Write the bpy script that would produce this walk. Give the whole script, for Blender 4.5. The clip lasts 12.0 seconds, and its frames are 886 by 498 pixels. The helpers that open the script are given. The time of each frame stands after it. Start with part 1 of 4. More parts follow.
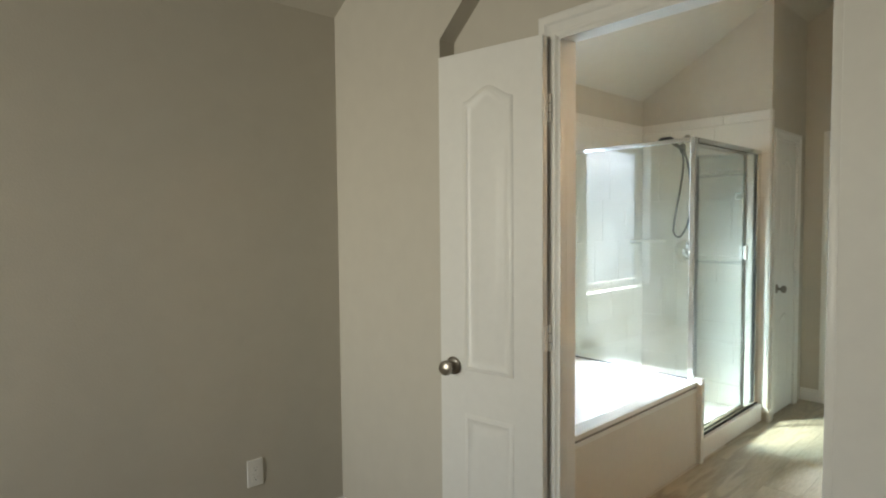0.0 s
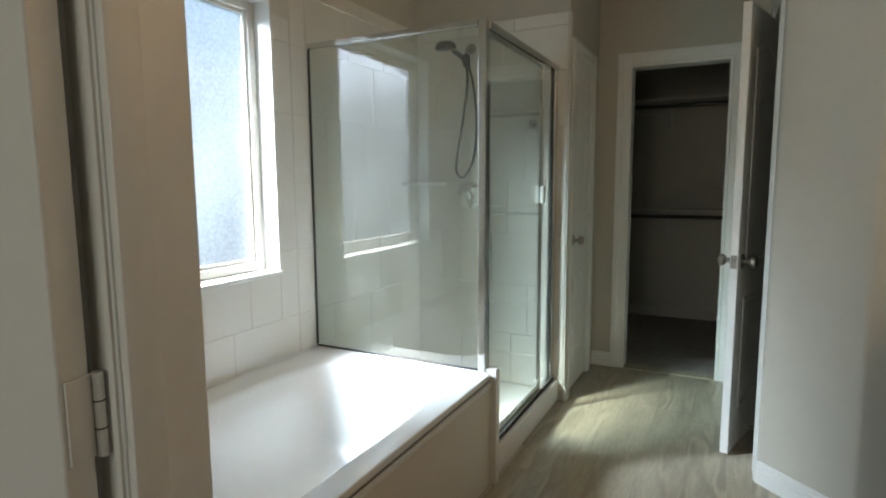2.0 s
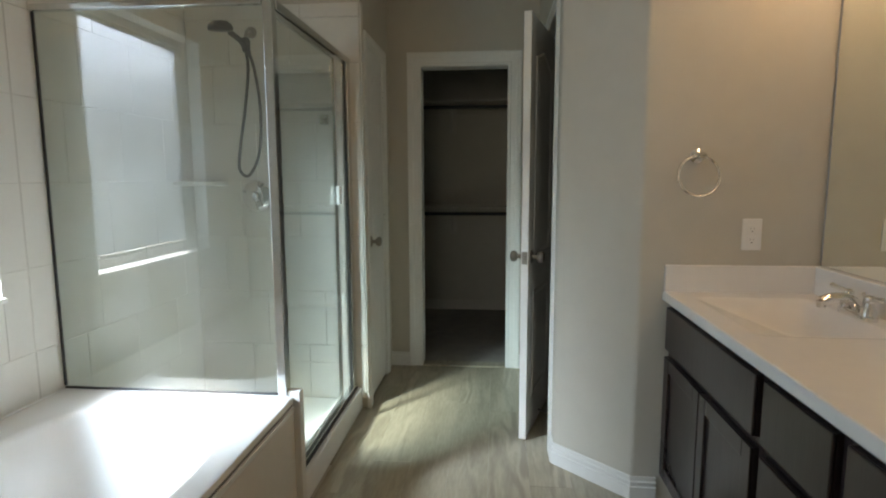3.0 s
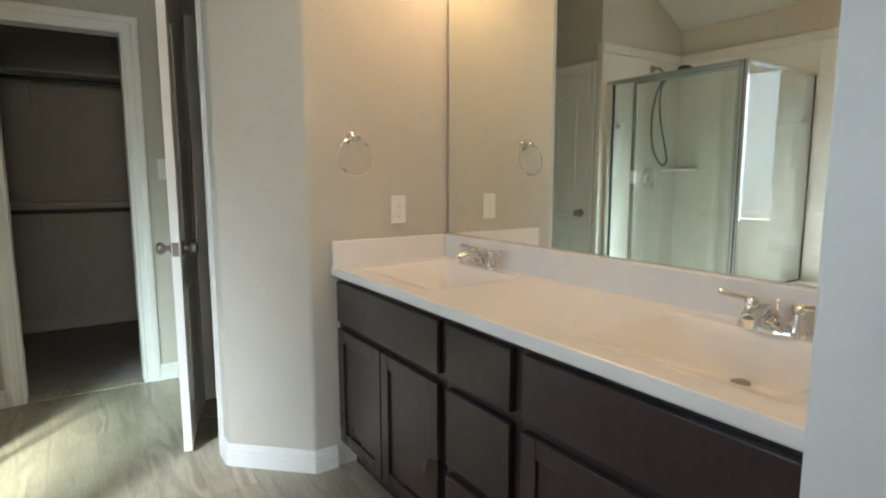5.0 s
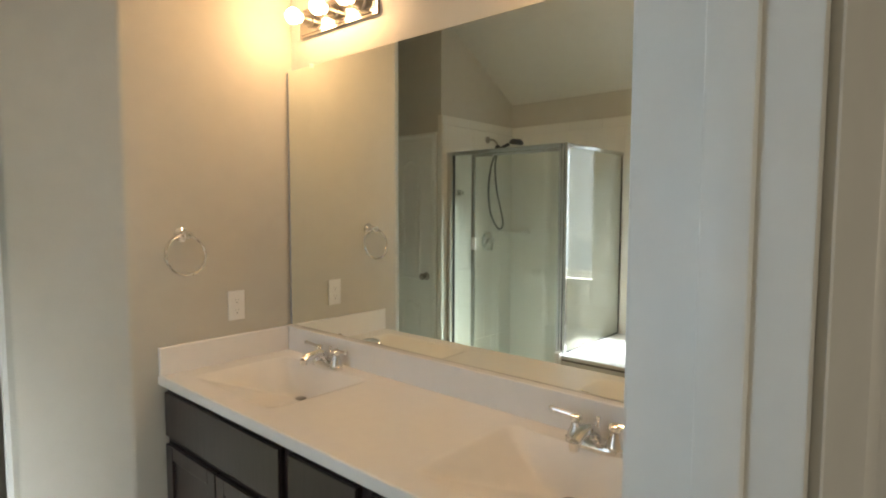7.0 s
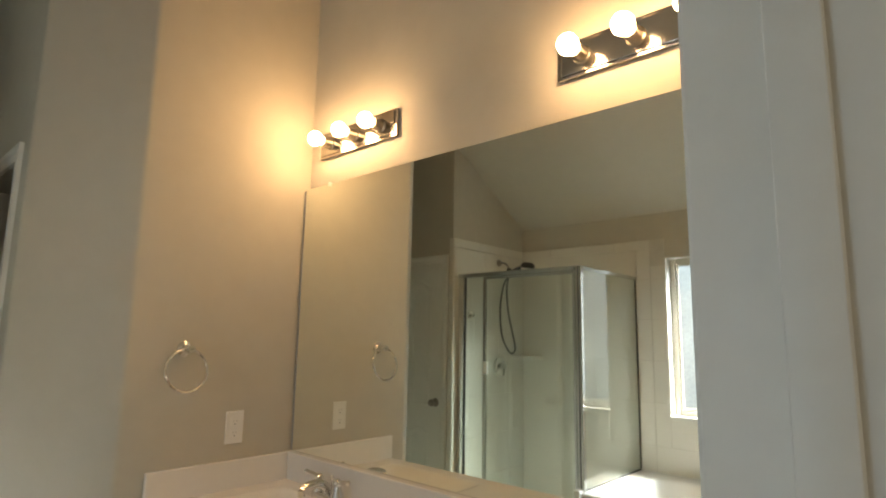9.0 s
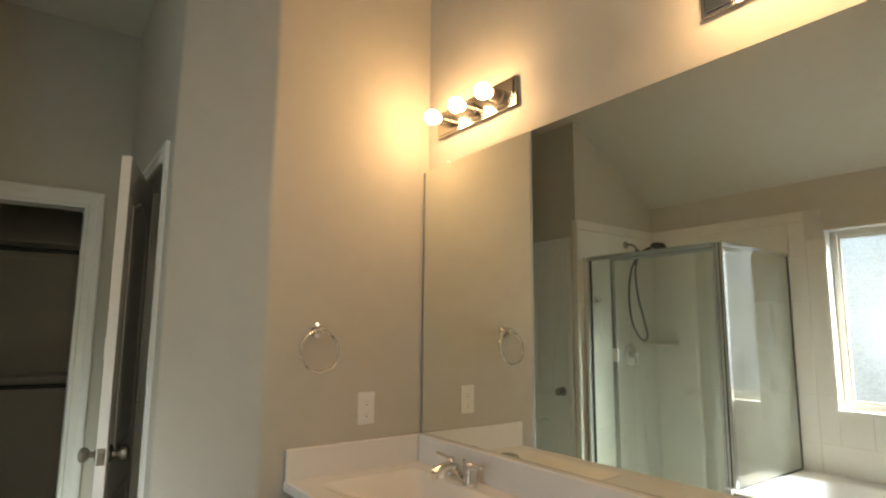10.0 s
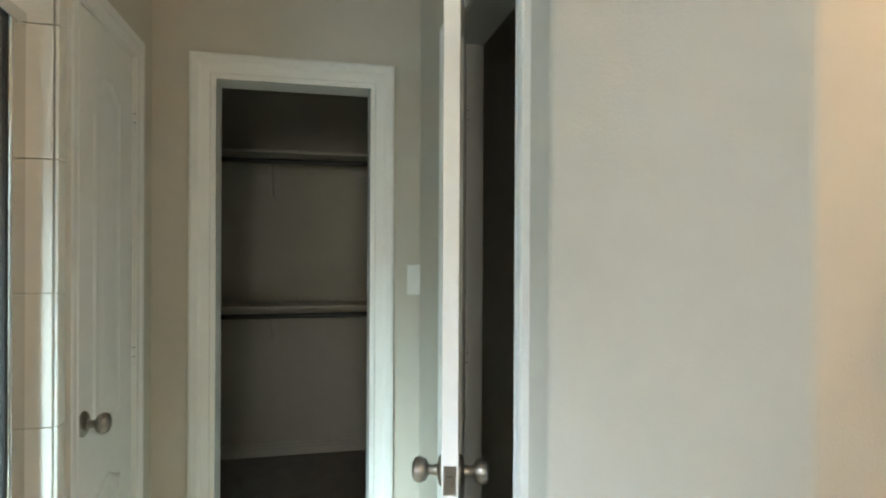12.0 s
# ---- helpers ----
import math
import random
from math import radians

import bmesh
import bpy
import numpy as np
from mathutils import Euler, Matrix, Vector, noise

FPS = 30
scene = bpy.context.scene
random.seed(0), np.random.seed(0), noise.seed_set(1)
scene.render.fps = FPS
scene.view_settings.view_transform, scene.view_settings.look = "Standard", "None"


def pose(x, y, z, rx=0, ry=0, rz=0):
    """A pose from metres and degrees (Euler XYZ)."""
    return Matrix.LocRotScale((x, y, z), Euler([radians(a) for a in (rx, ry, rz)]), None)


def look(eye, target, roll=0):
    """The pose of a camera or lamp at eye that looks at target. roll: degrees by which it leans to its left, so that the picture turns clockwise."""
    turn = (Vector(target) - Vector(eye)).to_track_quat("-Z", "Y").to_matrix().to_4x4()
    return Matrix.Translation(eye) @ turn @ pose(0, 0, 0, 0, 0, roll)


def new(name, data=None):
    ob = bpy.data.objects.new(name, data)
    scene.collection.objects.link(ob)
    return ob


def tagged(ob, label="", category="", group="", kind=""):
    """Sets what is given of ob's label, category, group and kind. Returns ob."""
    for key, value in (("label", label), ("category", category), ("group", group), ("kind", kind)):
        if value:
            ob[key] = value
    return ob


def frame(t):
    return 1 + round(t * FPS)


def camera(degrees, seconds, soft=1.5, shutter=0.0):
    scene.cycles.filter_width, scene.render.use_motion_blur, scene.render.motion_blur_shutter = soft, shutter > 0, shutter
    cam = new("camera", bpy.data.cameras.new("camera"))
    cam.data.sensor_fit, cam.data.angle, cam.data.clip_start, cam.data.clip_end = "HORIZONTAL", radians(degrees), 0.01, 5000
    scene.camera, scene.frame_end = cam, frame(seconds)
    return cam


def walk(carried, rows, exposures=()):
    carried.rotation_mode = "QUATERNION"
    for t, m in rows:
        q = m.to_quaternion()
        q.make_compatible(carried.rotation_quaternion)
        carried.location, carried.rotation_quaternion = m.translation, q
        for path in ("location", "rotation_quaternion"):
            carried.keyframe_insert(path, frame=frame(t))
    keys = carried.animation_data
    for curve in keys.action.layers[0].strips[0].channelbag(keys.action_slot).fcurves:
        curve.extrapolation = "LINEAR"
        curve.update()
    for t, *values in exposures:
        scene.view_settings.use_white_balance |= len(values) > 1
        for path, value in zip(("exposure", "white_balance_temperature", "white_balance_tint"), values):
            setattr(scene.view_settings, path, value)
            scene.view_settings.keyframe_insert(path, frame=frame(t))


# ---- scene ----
cam = camera(76.1, 12.0, soft=2.0)
PATH = [
    (0, (0.036, -0.320, 1.439), (1.380, 1.159, 1.344), -0.51),
    (0.5, (0.428, -0.111, 1.417), (1.906, 1.233, 1.323), -0.43),
    (1, (0.750, 0.025, 1.377), (2.359, 1.207, 1.266), -0.42),
    (1.5, (1.055, 0.152, 1.319), (2.761, 1.180, 1.133), -0.41),
    (2, (1.215, 0.253, 1.289), (2.987, 1.149, 1.051), -0.35),
    (2.5, (1.329, 0.358, 1.305), (3.213, 0.980, 1.049), -0.13),
    (3, (1.374, 0.362, 1.303), (3.349, 0.546, 1.050), -0.21),
    (3.2, (1.395, 0.383, 1.280), (3.380, 0.395, 1.034), -0.36),
    (4.8, (1.444, 0.580, 1.250), (3.148, -0.402, 0.986), -0.30),
    (5, (1.449, 0.584, 1.230), (3.106, -0.506, 0.971), -0.10),
    (5.5, (1.442, 0.574, 1.227), (2.980, -0.677, 0.960), -0.40),
    (6, (1.459, 0.570, 1.247), (2.899, -0.793, 0.981), -0.40),
    (6.5, (1.461, 0.562, 1.353), (2.832, -0.880, 1.106), -0.20),
    (7, (1.456, 0.550, 1.476), (2.778, -0.942, 1.334), 0.10),
    (7.5, (1.461, 0.563, 1.518), (2.744, -0.970, 1.575), 0.20),
    (7.7, (1.459, 0.530, 1.540), (2.760, -0.990, 1.660), 0.30),
    (9.5, (1.545, 0.504, 1.399), (2.920, -0.907, 1.744), 0.20),
    (10, (1.615, 0.471, 1.387), (3.222, -0.688, 1.665), 0.40),
    (10.5, (1.871, 0.490, 1.400), (3.616, -0.461, 1.624), 0.60),
    (11, (2.161, 0.488, 1.372), (4.003, -0.270, 1.544), 0.40),
    (11.5, (2.556, 0.482, 1.369), (4.466, -0.097, 1.495), 0.40),
    (12, (2.937, 0.490, 1.395), (4.888, 0.056, 1.390), 0.30),
]
EXPOSURES = [(0, 2.05, 6800, 10.5), (0.5, 1.78, 6800, 10.5), (1, 1.58, 6800, 10.5), (1.5, 1.38, 6800, 10.5), (2, 1.08, 6750, 11), (2.5, 0.85, 6750, 12), (3, 1.08, 6850, 13), (5, 1.76, 6900, 14), (6, 1.74, 7050, 14.5),
             (7, 1.48, 7600, 15), (9.5, 1.08, 8400, 15), (10, 1.22, 8050, 15), (10.5, 1.46, 7600, 14.5), (11, 1.66, 7150, 13), (11.5, 1.92, 6900, 12), (12, 2.24, 6650, 11)]
walk(cam, [(t, look(eye, target, roll)) for t, eye, target, roll in PATH], EXPOSURES)

# ---- light ----
world = bpy.data.worlds.new("sky")
scene.world = world
world.use_nodes = True
_sky = world.node_tree.nodes.new("ShaderNodeTexSky")
_sky.sky_type, _sky.sun_disc = "NISHITA", False
SUN_EL = radians(36)
SUN_WAY = Vector((0.80 * math.cos(SUN_EL), -0.60 * math.cos(SUN_EL), -math.sin(SUN_EL)))
_sky.sun_elevation, _sky.sun_rotation = SUN_EL, math.atan2(-SUN_WAY.x, -SUN_WAY.y)
world.node_tree.links.new(_sky.outputs[0], world.node_tree.nodes["Background"].inputs[0])
world.node_tree.nodes["Background"].inputs[1].default_value = 0.12


def lamp(name, kind, energy, m, colour=(1, 1, 1), **more):
    data = bpy.data.lights.new(name, kind)
    data.energy, data.color = energy, colour
    for key, value in more.items():
        if key == "angle":
            data.angle = value
        if key == "spread":
            data.spread = value
        if key == "size":
            data.shape, data.size, data.size_y = "RECTANGLE", value[0], value[1]
    ob = new(name, data)
    ob.matrix_basis = m
    return ob


lamp("sun", "SUN", 5.0, look((0, 0, 10), Vector((0, 0, 10)) + SUN_WAY), (1.0, 0.95, 0.86), angle=radians(5))
# sky light at the bathroom window and at the bedroom window
lamp("window_sky", "AREA", 25.0, look((2.645, 2.36, 1.47), (2.645, 1.0, 1.47)), (0.42, 0.71, 1.0), size=(2.4, 1.8))
# sunlight that the obscure glass scatters forward
lamp("window_glow", "AREA", 44, look((1.42, 3.02, 2.58), (2.645, 2.10, 1.46)), (0.66, 0.83, 1.0), size=(0.8, 0.7), spread=radians(62))
lamp("bedroom_sky", "AREA", 5.0, look((-3.12, 1.0, 1.5), (1.2, 2.0, 1.35)), (0.97, 0.98, 0.88), size=(1.3, 1.3), spread=radians(85))

# ---- materials ----


def material(name, colour, rough=0.6, metal=0.0, vary=0.08, scale=6.0, bump=0.0, bump_scale=120.0, spec=0.5, per_object=0.0, coat=0.0):
    """Principled paint, stone or metal with two scales of variation."""
    m = bpy.data.materials.new(name)
    m.use_nodes = True
    n, l = m.node_tree.nodes, m.node_tree.links
    b = n["Principled BSDF"]
    b.inputs["Roughness"].default_value, b.inputs["Metallic"].default_value = rough, metal
    b.inputs["Specular IOR Level"].default_value = spec
    b.inputs["Coat Weight"].default_value = coat
    co = n.new("ShaderNodeTexCoord")
    big = n.new("ShaderNodeTexNoise")
    big.inputs["Scale"].default_value, big.inputs["Detail"].default_value = scale * 0.25, 4
    fine = n.new("ShaderNodeTexNoise")
    fine.inputs["Scale"].default_value, fine.inputs["Detail"].default_value = scale * 6, 6
    l.new(co.outputs["Object"], big.inputs[0])
    l.new(co.outputs["Object"], fine.inputs[0])
    both = n.new("ShaderNodeMath")
    both.operation = "ADD"
    l.new(big.outputs[0], both.inputs[0])
    l.new(fine.outputs[0], both.inputs[1])
    ramp = n.new("ShaderNodeMapRange")
    ramp.inputs[1].default_value, ramp.inputs[2].default_value = 0.6, 1.4
    ramp.inputs[3].default_value, ramp.inputs[4].default_value = 1 - vary, 1 + vary
    l.new(both.outputs[0], ramp.inputs[0])
    value = ramp.outputs[0]
    if per_object:
        info = n.new("ShaderNodeObjectInfo")
        r2 = n.new("ShaderNodeMapRange")
        r2.inputs[3].default_value, r2.inputs[4].default_value = 1 - per_object, 1 + per_object
        l.new(info.outputs["Random"], r2.inputs[0])
        mul = n.new("ShaderNodeMath")
        mul.operation = "MULTIPLY"
        l.new(value, mul.inputs[0])
        l.new(r2.outputs[0], mul.inputs[1])
        value = mul.outputs[0]
    tint = n.new("ShaderNodeVectorMath")
    tint.operation = "SCALE"
    tint.inputs[0].default_value = colour
    l.new(value, tint.inputs["Scale"])
    l.new(tint.outputs[0], b.inputs["Base Color"])
    rr = n.new("ShaderNodeMapRange")
    rr.inputs[3].default_value, rr.inputs[4].default_value = rough * 0.85, min(1.0, rough * 1.15)
    l.new(big.outputs[0], rr.inputs[0])
    l.new(rr.outputs[0], b.inputs["Roughness"])
    if bump:
        t = n.new("ShaderNodeTexNoise")
        t.inputs["Scale"].default_value, t.inputs["Detail"].default_value = bump_scale, 3
        l.new(co.outputs["Object"], t.inputs[0])
        bp = n.new("ShaderNodeBump")
        bp.inputs["Strength"].default_value, bp.inputs["Distance"].default_value = bump, 0.004
        l.new(t.outputs[0], bp.inputs["Height"])
        l.new(bp.outputs[0], b.inputs["Normal"])
    return m


def wood(name, light, dark, rough, along=(1.0, 9.0, 9.0), scale=3.0, per_object=0.0, bump=0.15, rings=0.13, patchy=1.0):
    """Grain stretched along x, with cathedral rings and pores."""
    m = material(name, light, rough)
    n, l = m.node_tree.nodes, m.node_tree.links
    b = n["Principled BSDF"]
    co = n.new("ShaderNodeTexCoord")
    mp = n.new("ShaderNodeMapping")
    mp.inputs["Scale"].default_value = along
    l.new(co.outputs["Object"], mp.inputs[0])
    vec = mp.outputs[0]
    info = n.new("ShaderNodeObjectInfo")
    if per_object:
        shift = n.new("ShaderNodeVectorMath")
        shift.operation = "MULTIPLY_ADD"
        shift.inputs[1].default_value = (37.0, 19.0, 11.0)
        l.new(info.outputs["Random"], shift.inputs[0])
        l.new(mp.outputs[0], shift.inputs[2])
        vec = shift.outputs[0]
    warp = n.new("ShaderNodeTexNoise")
    warp.inputs["Scale"].default_value, warp.inputs["Detail"].default_value = scale * 0.35, 2
    l.new(vec, warp.inputs[0])
    ring = n.new("ShaderNodeMath")
    ring.operation = "MULTIPLY"
    ring.inputs[1].default_value = 46
    l.new(warp.outputs[0], ring.inputs[0])
    wave = n.new("ShaderNodeMath")
    wave.operation = "SINE"
    l.new(ring.outputs[0], wave.inputs[0])
    spot, here, arch = n.new("ShaderNodeTexNoise"), n.new("ShaderNodeMapRange"), n.new("ShaderNodeMath")
    spot.inputs["Scale"].default_value, spot.inputs["Detail"].default_value = scale * 0.42, 1
    here.inputs[1].default_value, here.inputs[2].default_value = 0.46, 0.66
    here.inputs[3].default_value, here.inputs[4].default_value = patchy, 1.0
    l.new(vec, spot.inputs[0])
    l.new(spot.outputs[0], here.inputs[0])
    arch.operation = "MULTIPLY"
    l.new(wave.outputs[0], arch.inputs[0])
    l.new(here.outputs[0], arch.inputs[1])
    pore = n.new("ShaderNodeTexNoise")
    pore.inputs["Scale"].default_value, pore.inputs["Detail"].default_value = scale * 5, 8
    l.new(vec, pore.inputs[0])
    wide = n.new("ShaderNodeTexNoise")
    wide.inputs["Scale"].default_value, wide.inputs["Detail"].default_value = scale * 0.5, 3
    l.new(vec, wide.inputs[0])
    s1 = n.new("ShaderNodeMath")
    s1.operation = "MULTIPLY_ADD"
    s1.inputs[1].default_value = rings
    l.new(arch.outputs[0], s1.inputs[0])
    l.new(pore.outputs[0], s1.inputs[2])
    s2 = n.new("ShaderNodeMath")
    s2.operation = "MULTIPLY_ADD"
    s2.inputs[1].default_value = 0.8
    l.new(wide.outputs[0], s2.inputs[0])
    l.new(s1.outputs[0], s2.inputs[2])
    cr = n.new("ShaderNodeMapRange")
    cr.inputs[1].default_value, cr.inputs[2].default_value = 0.55, 1.25
    l.new(s2.outputs[0], cr.inputs[0])
    mix = n.new("ShaderNodeMix")
    mix.data_type = "RGBA"
    mix.inputs[6].default_value, mix.inputs[7].default_value = (*dark, 1), (*light, 1)
    l.new(cr.outputs[0], mix.inputs[0])
    out = mix.outputs[2]
    if per_object:
        r2 = n.new("ShaderNodeMapRange")
        r2.inputs[3].default_value, r2.inputs[4].default_value = 1 - per_object, 1 + per_object
        l.new(info.outputs["Random"], r2.inputs[0])
        sc = n.new("ShaderNodeVectorMath")
        sc.operation = "SCALE"
        l.new(out, sc.inputs[0])
        l.new(r2.outputs[0], sc.inputs["Scale"])
        out = sc.outputs[0]
    l.new(out, b.inputs["Base Color"])
    bp = n.new("ShaderNodeBump")
    bp.inputs["Strength"].default_value, bp.inputs["Distance"].default_value = bump, 0.002
    l.new(s1.outputs[0], bp.inputs["Height"])
    l.new(bp.outputs[0], b.inputs["Normal"])
    return m


def clear_glass(name):
    m = bpy.data.materials.new(name)
    m.use_nodes = True
    n, l = m.node_tree.nodes, m.node_tree.links
    n.remove(n["Principled BSDF"])
    tr, gl, lw, mx = (n.new("ShaderNode" + k) for k in ("BsdfTransparent", "BsdfGlossy", "LayerWeight", "MixShader"))
    pw, fr = n.new("ShaderNodeMath"), n.new("ShaderNodeMath")
    pw.operation, fr.operation = "POWER", "MULTIPLY_ADD"
    pw.inputs[1].default_value = 5.0
    fr.inputs[1].default_value, fr.inputs[2].default_value = 0.88, 0.12
    lw.inputs[0].default_value = 0.5
    l.new(lw.outputs["Facing"], pw.inputs[0])
    l.new(pw.outputs[0], fr.inputs[0])
    tr.inputs[0].default_value = (0.962, 0.990, 0.968, 1)
    gl.inputs["Roughness"].default_value = 0.01
    co, ns = n.new("ShaderNodeTexCoord"), n.new("ShaderNodeTexNoise")
    ns.inputs["Scale"].default_value, ns.inputs["Detail"].default_value = 5, 6
    l.new(co.outputs["Object"], ns.inputs[0])
    film = n.new("ShaderNodeMapRange")
    film.inputs[1].default_value, film.inputs[2].default_value = 0.35, 0.75
    film.inputs[3].default_value, film.inputs[4].default_value = 0.008, 0.025
    l.new(ns.outputs[0], film.inputs[0])
    dust, m2 = n.new("ShaderNodeBsdfDiffuse"), n.new("ShaderNodeMixShader")
    dust.inputs[0].default_value = (0.7, 0.72, 0.7, 1)
    l.new(film.outputs[0], m2.inputs[0])
    l.new(tr.outputs[0], m2.inputs[1])
    l.new(dust.outputs[0], m2.inputs[2])
    l.new(fr.outputs[0], mx.inputs[0])
    l.new(m2.outputs[0], mx.inputs[1])
    l.new(gl.outputs[0], mx.inputs[2])
    l.new(mx.outputs[0], n["Material Output"].inputs[0])
    return m


def frosted_glass(name):
    m = bpy.data.materials.new(name)
    m.use_nodes = True
    n, l = m.node_tree.nodes, m.node_tree.links
    n.remove(n["Principled BSDF"])
    tl, gl, mx = (n.new("ShaderNode" + k) for k in ("BsdfTranslucent", "BsdfGlossy", "MixShader"))
    co, ns = n.new("ShaderNodeTexCoord"), n.new("ShaderNodeTexNoise")
    ns.inputs["Scale"].default_value, ns.inputs["Detail"].default_value = 85, 4
    big = n.new("ShaderNodeTexNoise")
    big.inputs["Scale"].default_value, big.inputs["Detail"].default_value = 2.2, 1
    l.new(co.outputs["Object"], ns.inputs[0])
    l.new(co.outputs["Object"], big.inputs[0])
    add = n.new("ShaderNodeMath")
    add.operation = "ADD"
    l.new(ns.outputs[0], add.inputs[0])
    l.new(big.outputs[0], add.inputs[1])
    cr = n.new("ShaderNodeMapRange")
    cr.inputs[1].default_value, cr.inputs[2].default_value = 0.6, 1.4
    cr.inputs[3].default_value, cr.inputs[4].default_value = 0.07, 0.15
    l.new(add.outputs[0], cr.inputs[0])
    haze = n.new("ShaderNodeVectorMath")
    haze.operation = "SCALE"
    haze.inputs[0].default_value = (1.0, 0.93, 0.87)
    l.new(cr.outputs[0], haze.inputs["Scale"])
    l.new(haze.outputs[0], tl.inputs[0])
    bp = n.new("ShaderNodeBump")
    bp.inputs["Strength"].default_value, bp.inputs["Distance"].default_value = 0.45, 0.003
    l.new(ns.outputs[0], bp.inputs["Height"])
    l.new(bp.outputs[0], gl.inputs["Normal"])
    l.new(bp.outputs[0], tl.inputs["Normal"])
    gl.inputs["Roughness"].default_value = 0.25
    mx.inputs[0].default_value = 0.05
    fw, m2 = n.new("ShaderNodeBsdfRefraction"), n.new("ShaderNodeMixShader")
    fw.inputs["Roughness"].default_value, fw.inputs["IOR"].default_value = 0.48, 1.45
    l.new(bp.outputs[0], fw.inputs["Normal"])
    grain, cast = n.new("ShaderNodeMapRange"), n.new("ShaderNodeVectorMath")
    grain.inputs[1].default_value, grain.inputs[2].default_value = 0.7, 1.3
    grain.inputs[3].default_value, grain.inputs[4].default_value = 0.74, 1.0
    cast.operation = "SCALE"
    cast.inputs[0].default_value = (0.73, 0.72, 0.73)
    l.new(add.outputs[0], grain.inputs[0])
    l.new(grain.outputs[0], cast.inputs["Scale"])
    l.new(cast.outputs[0], fw.inputs["Color"])
    m2.inputs[0].default_value = 0.6
    l.new(tl.outputs[0], m2.inputs[1])
    l.new(fw.outputs[0], m2.inputs[2])
    l.new(m2.outputs[0], mx.inputs[1])
    l.new(gl.outputs[0], mx.inputs[2])
    l.new(mx.outputs[0], n["Material Output"].inputs[0])
    return m


def glowing(name, colour, strength):
    m = bpy.data.materials.new(name)
    m.use_nodes = True
    b = m.node_tree.nodes["Principled BSDF"]
    b.inputs["Base Color"].default_value = (0.9, 0.88, 0.82, 1)
    b.inputs["Emission Color"].default_value = (*colour, 1)
    b.inputs["Emission Strength"].default_value = strength
    return m


WALL = material("wall_paint", (0.525, 0.493, 0.422), 0.7, vary=0.04, scale=2, bump=0.16, bump_scale=160)
CEIL = material("ceiling_paint", (0.575, 0.545, 0.47), 0.85, vary=0.03, scale=2, bump=0.35, bump_scale=110)
TRIM = material("trim_paint", (0.74, 0.735, 0.70), 0.38, vary=0.03, scale=5, bump=0.06, bump_scale=60)
TILE = material("wall_tile", (0.69, 0.665, 0.605), 0.42, vary=0.025, scale=7, bump=0.02, bump_scale=14, per_object=0.012)
GROUT = material("grout", (0.60, 0.57, 0.51), 0.9, vary=0.1, scale=30, bump=0.3)
ACRYLIC = material("tub_acrylic", (0.78, 0.775, 0.75), 0.16, vary=0.02, scale=3)
APRON = material("apron_paint", (0.66, 0.62, 0.55), 0.5, vary=0.03, scale=4, bump=0.1, bump_scale=140)
PAN = material("shower_pan_acrylic", (0.80, 0.80, 0.78), 0.3, vary=0.03, scale=5)
COUNTER = material("cultured_marble", (0.80, 0.775, 0.74), 0.22, vary=0.025, scale=4)
CABINET = wood("espresso_wood", (0.042, 0.027, 0.026), (0.028, 0.018, 0.0175), 0.28, along=(9, 9, 1.2), bump=0.12)
VINYL = wood("vinyl_plank", (0.44, 0.395, 0.295), (0.30, 0.262, 0.19), 0.36, along=(1.3, 8.0, 8.0), scale=2.3, per_object=0.035, rings=0.45, patchy=0.06)
CARPET = material("carpet", (0.20, 0.175, 0.15), 0.95, vary=0.2, scale=40, bump=0.8, bump_scale=400)
CLOSET_CARPET = material("closet_carpet", (0.36, 0.33, 0.30), 0.95, vary=0.2, scale=40, bump=0.8, bump_scale=400)
CHROME = material("chrome", (0.80, 0.80, 0.80), 0.08, 1.0, vary=0.02)
BRUSHED = material("brushed_nickel", (0.36, 0.33, 0.29), 0.33, 1.0, vary=0.05, scale=14)
LIGHT_BAR = material("light_bar_chrome", (0.50, 0.47, 0.44), 0.14, 1.0, vary=0.04, scale=12)
ALU = material("polished_aluminium", (0.72, 0.73, 0.72), 0.13, 1.0, vary=0.05, scale=10)
# white closet trim with the closet's shade put into its colour
SHADED_TRIM = material("shaded_trim_paint", (0.56, 0.53, 0.47), 0.55)
STRIP = material("grey_joint_strip", (0.16, 0.15, 0.14), 0.5)
SEAL = material("dark_rubber_seal", (0.03, 0.03, 0.03), 0.6)
GUNMETAL = material("dark_hose_metal", (0.07, 0.07, 0.07), 0.38, 0.6)
MIRROR = material("mirror_silver", (0.92, 0.95, 0.89), 0.015, 1.0, vary=0.0)
EDGE = material("polished_glass_edge", (0.40, 0.41, 0.42), 0.4, vary=0.05, scale=8)
PLASTIC = material("white_plastic", (0.78, 0.77, 0.74), 0.35, vary=0.02)
SLOT_GREY = material("grey_slot", (0.42, 0.41, 0.39), 0.6)
SLOT = material("dark_slot", (0.02, 0.02, 0.02), 0.6)
VINYLFRAME = material("window_vinyl", (0.62, 0.60, 0.54), 0.45, vary=0.03)
GLASS = clear_glass("shower_glass")
FROST = frosted_glass("obscure_glass")
BULB = glowing("lit_bulb", (1.0, 0.68, 0.39), 33.0)
SOIL = material("lawn_ground", (0.16, 0.17, 0.09), 0.95, vary=0.3, scale=4, bump=0.5)

# ---- mesh helpers ----


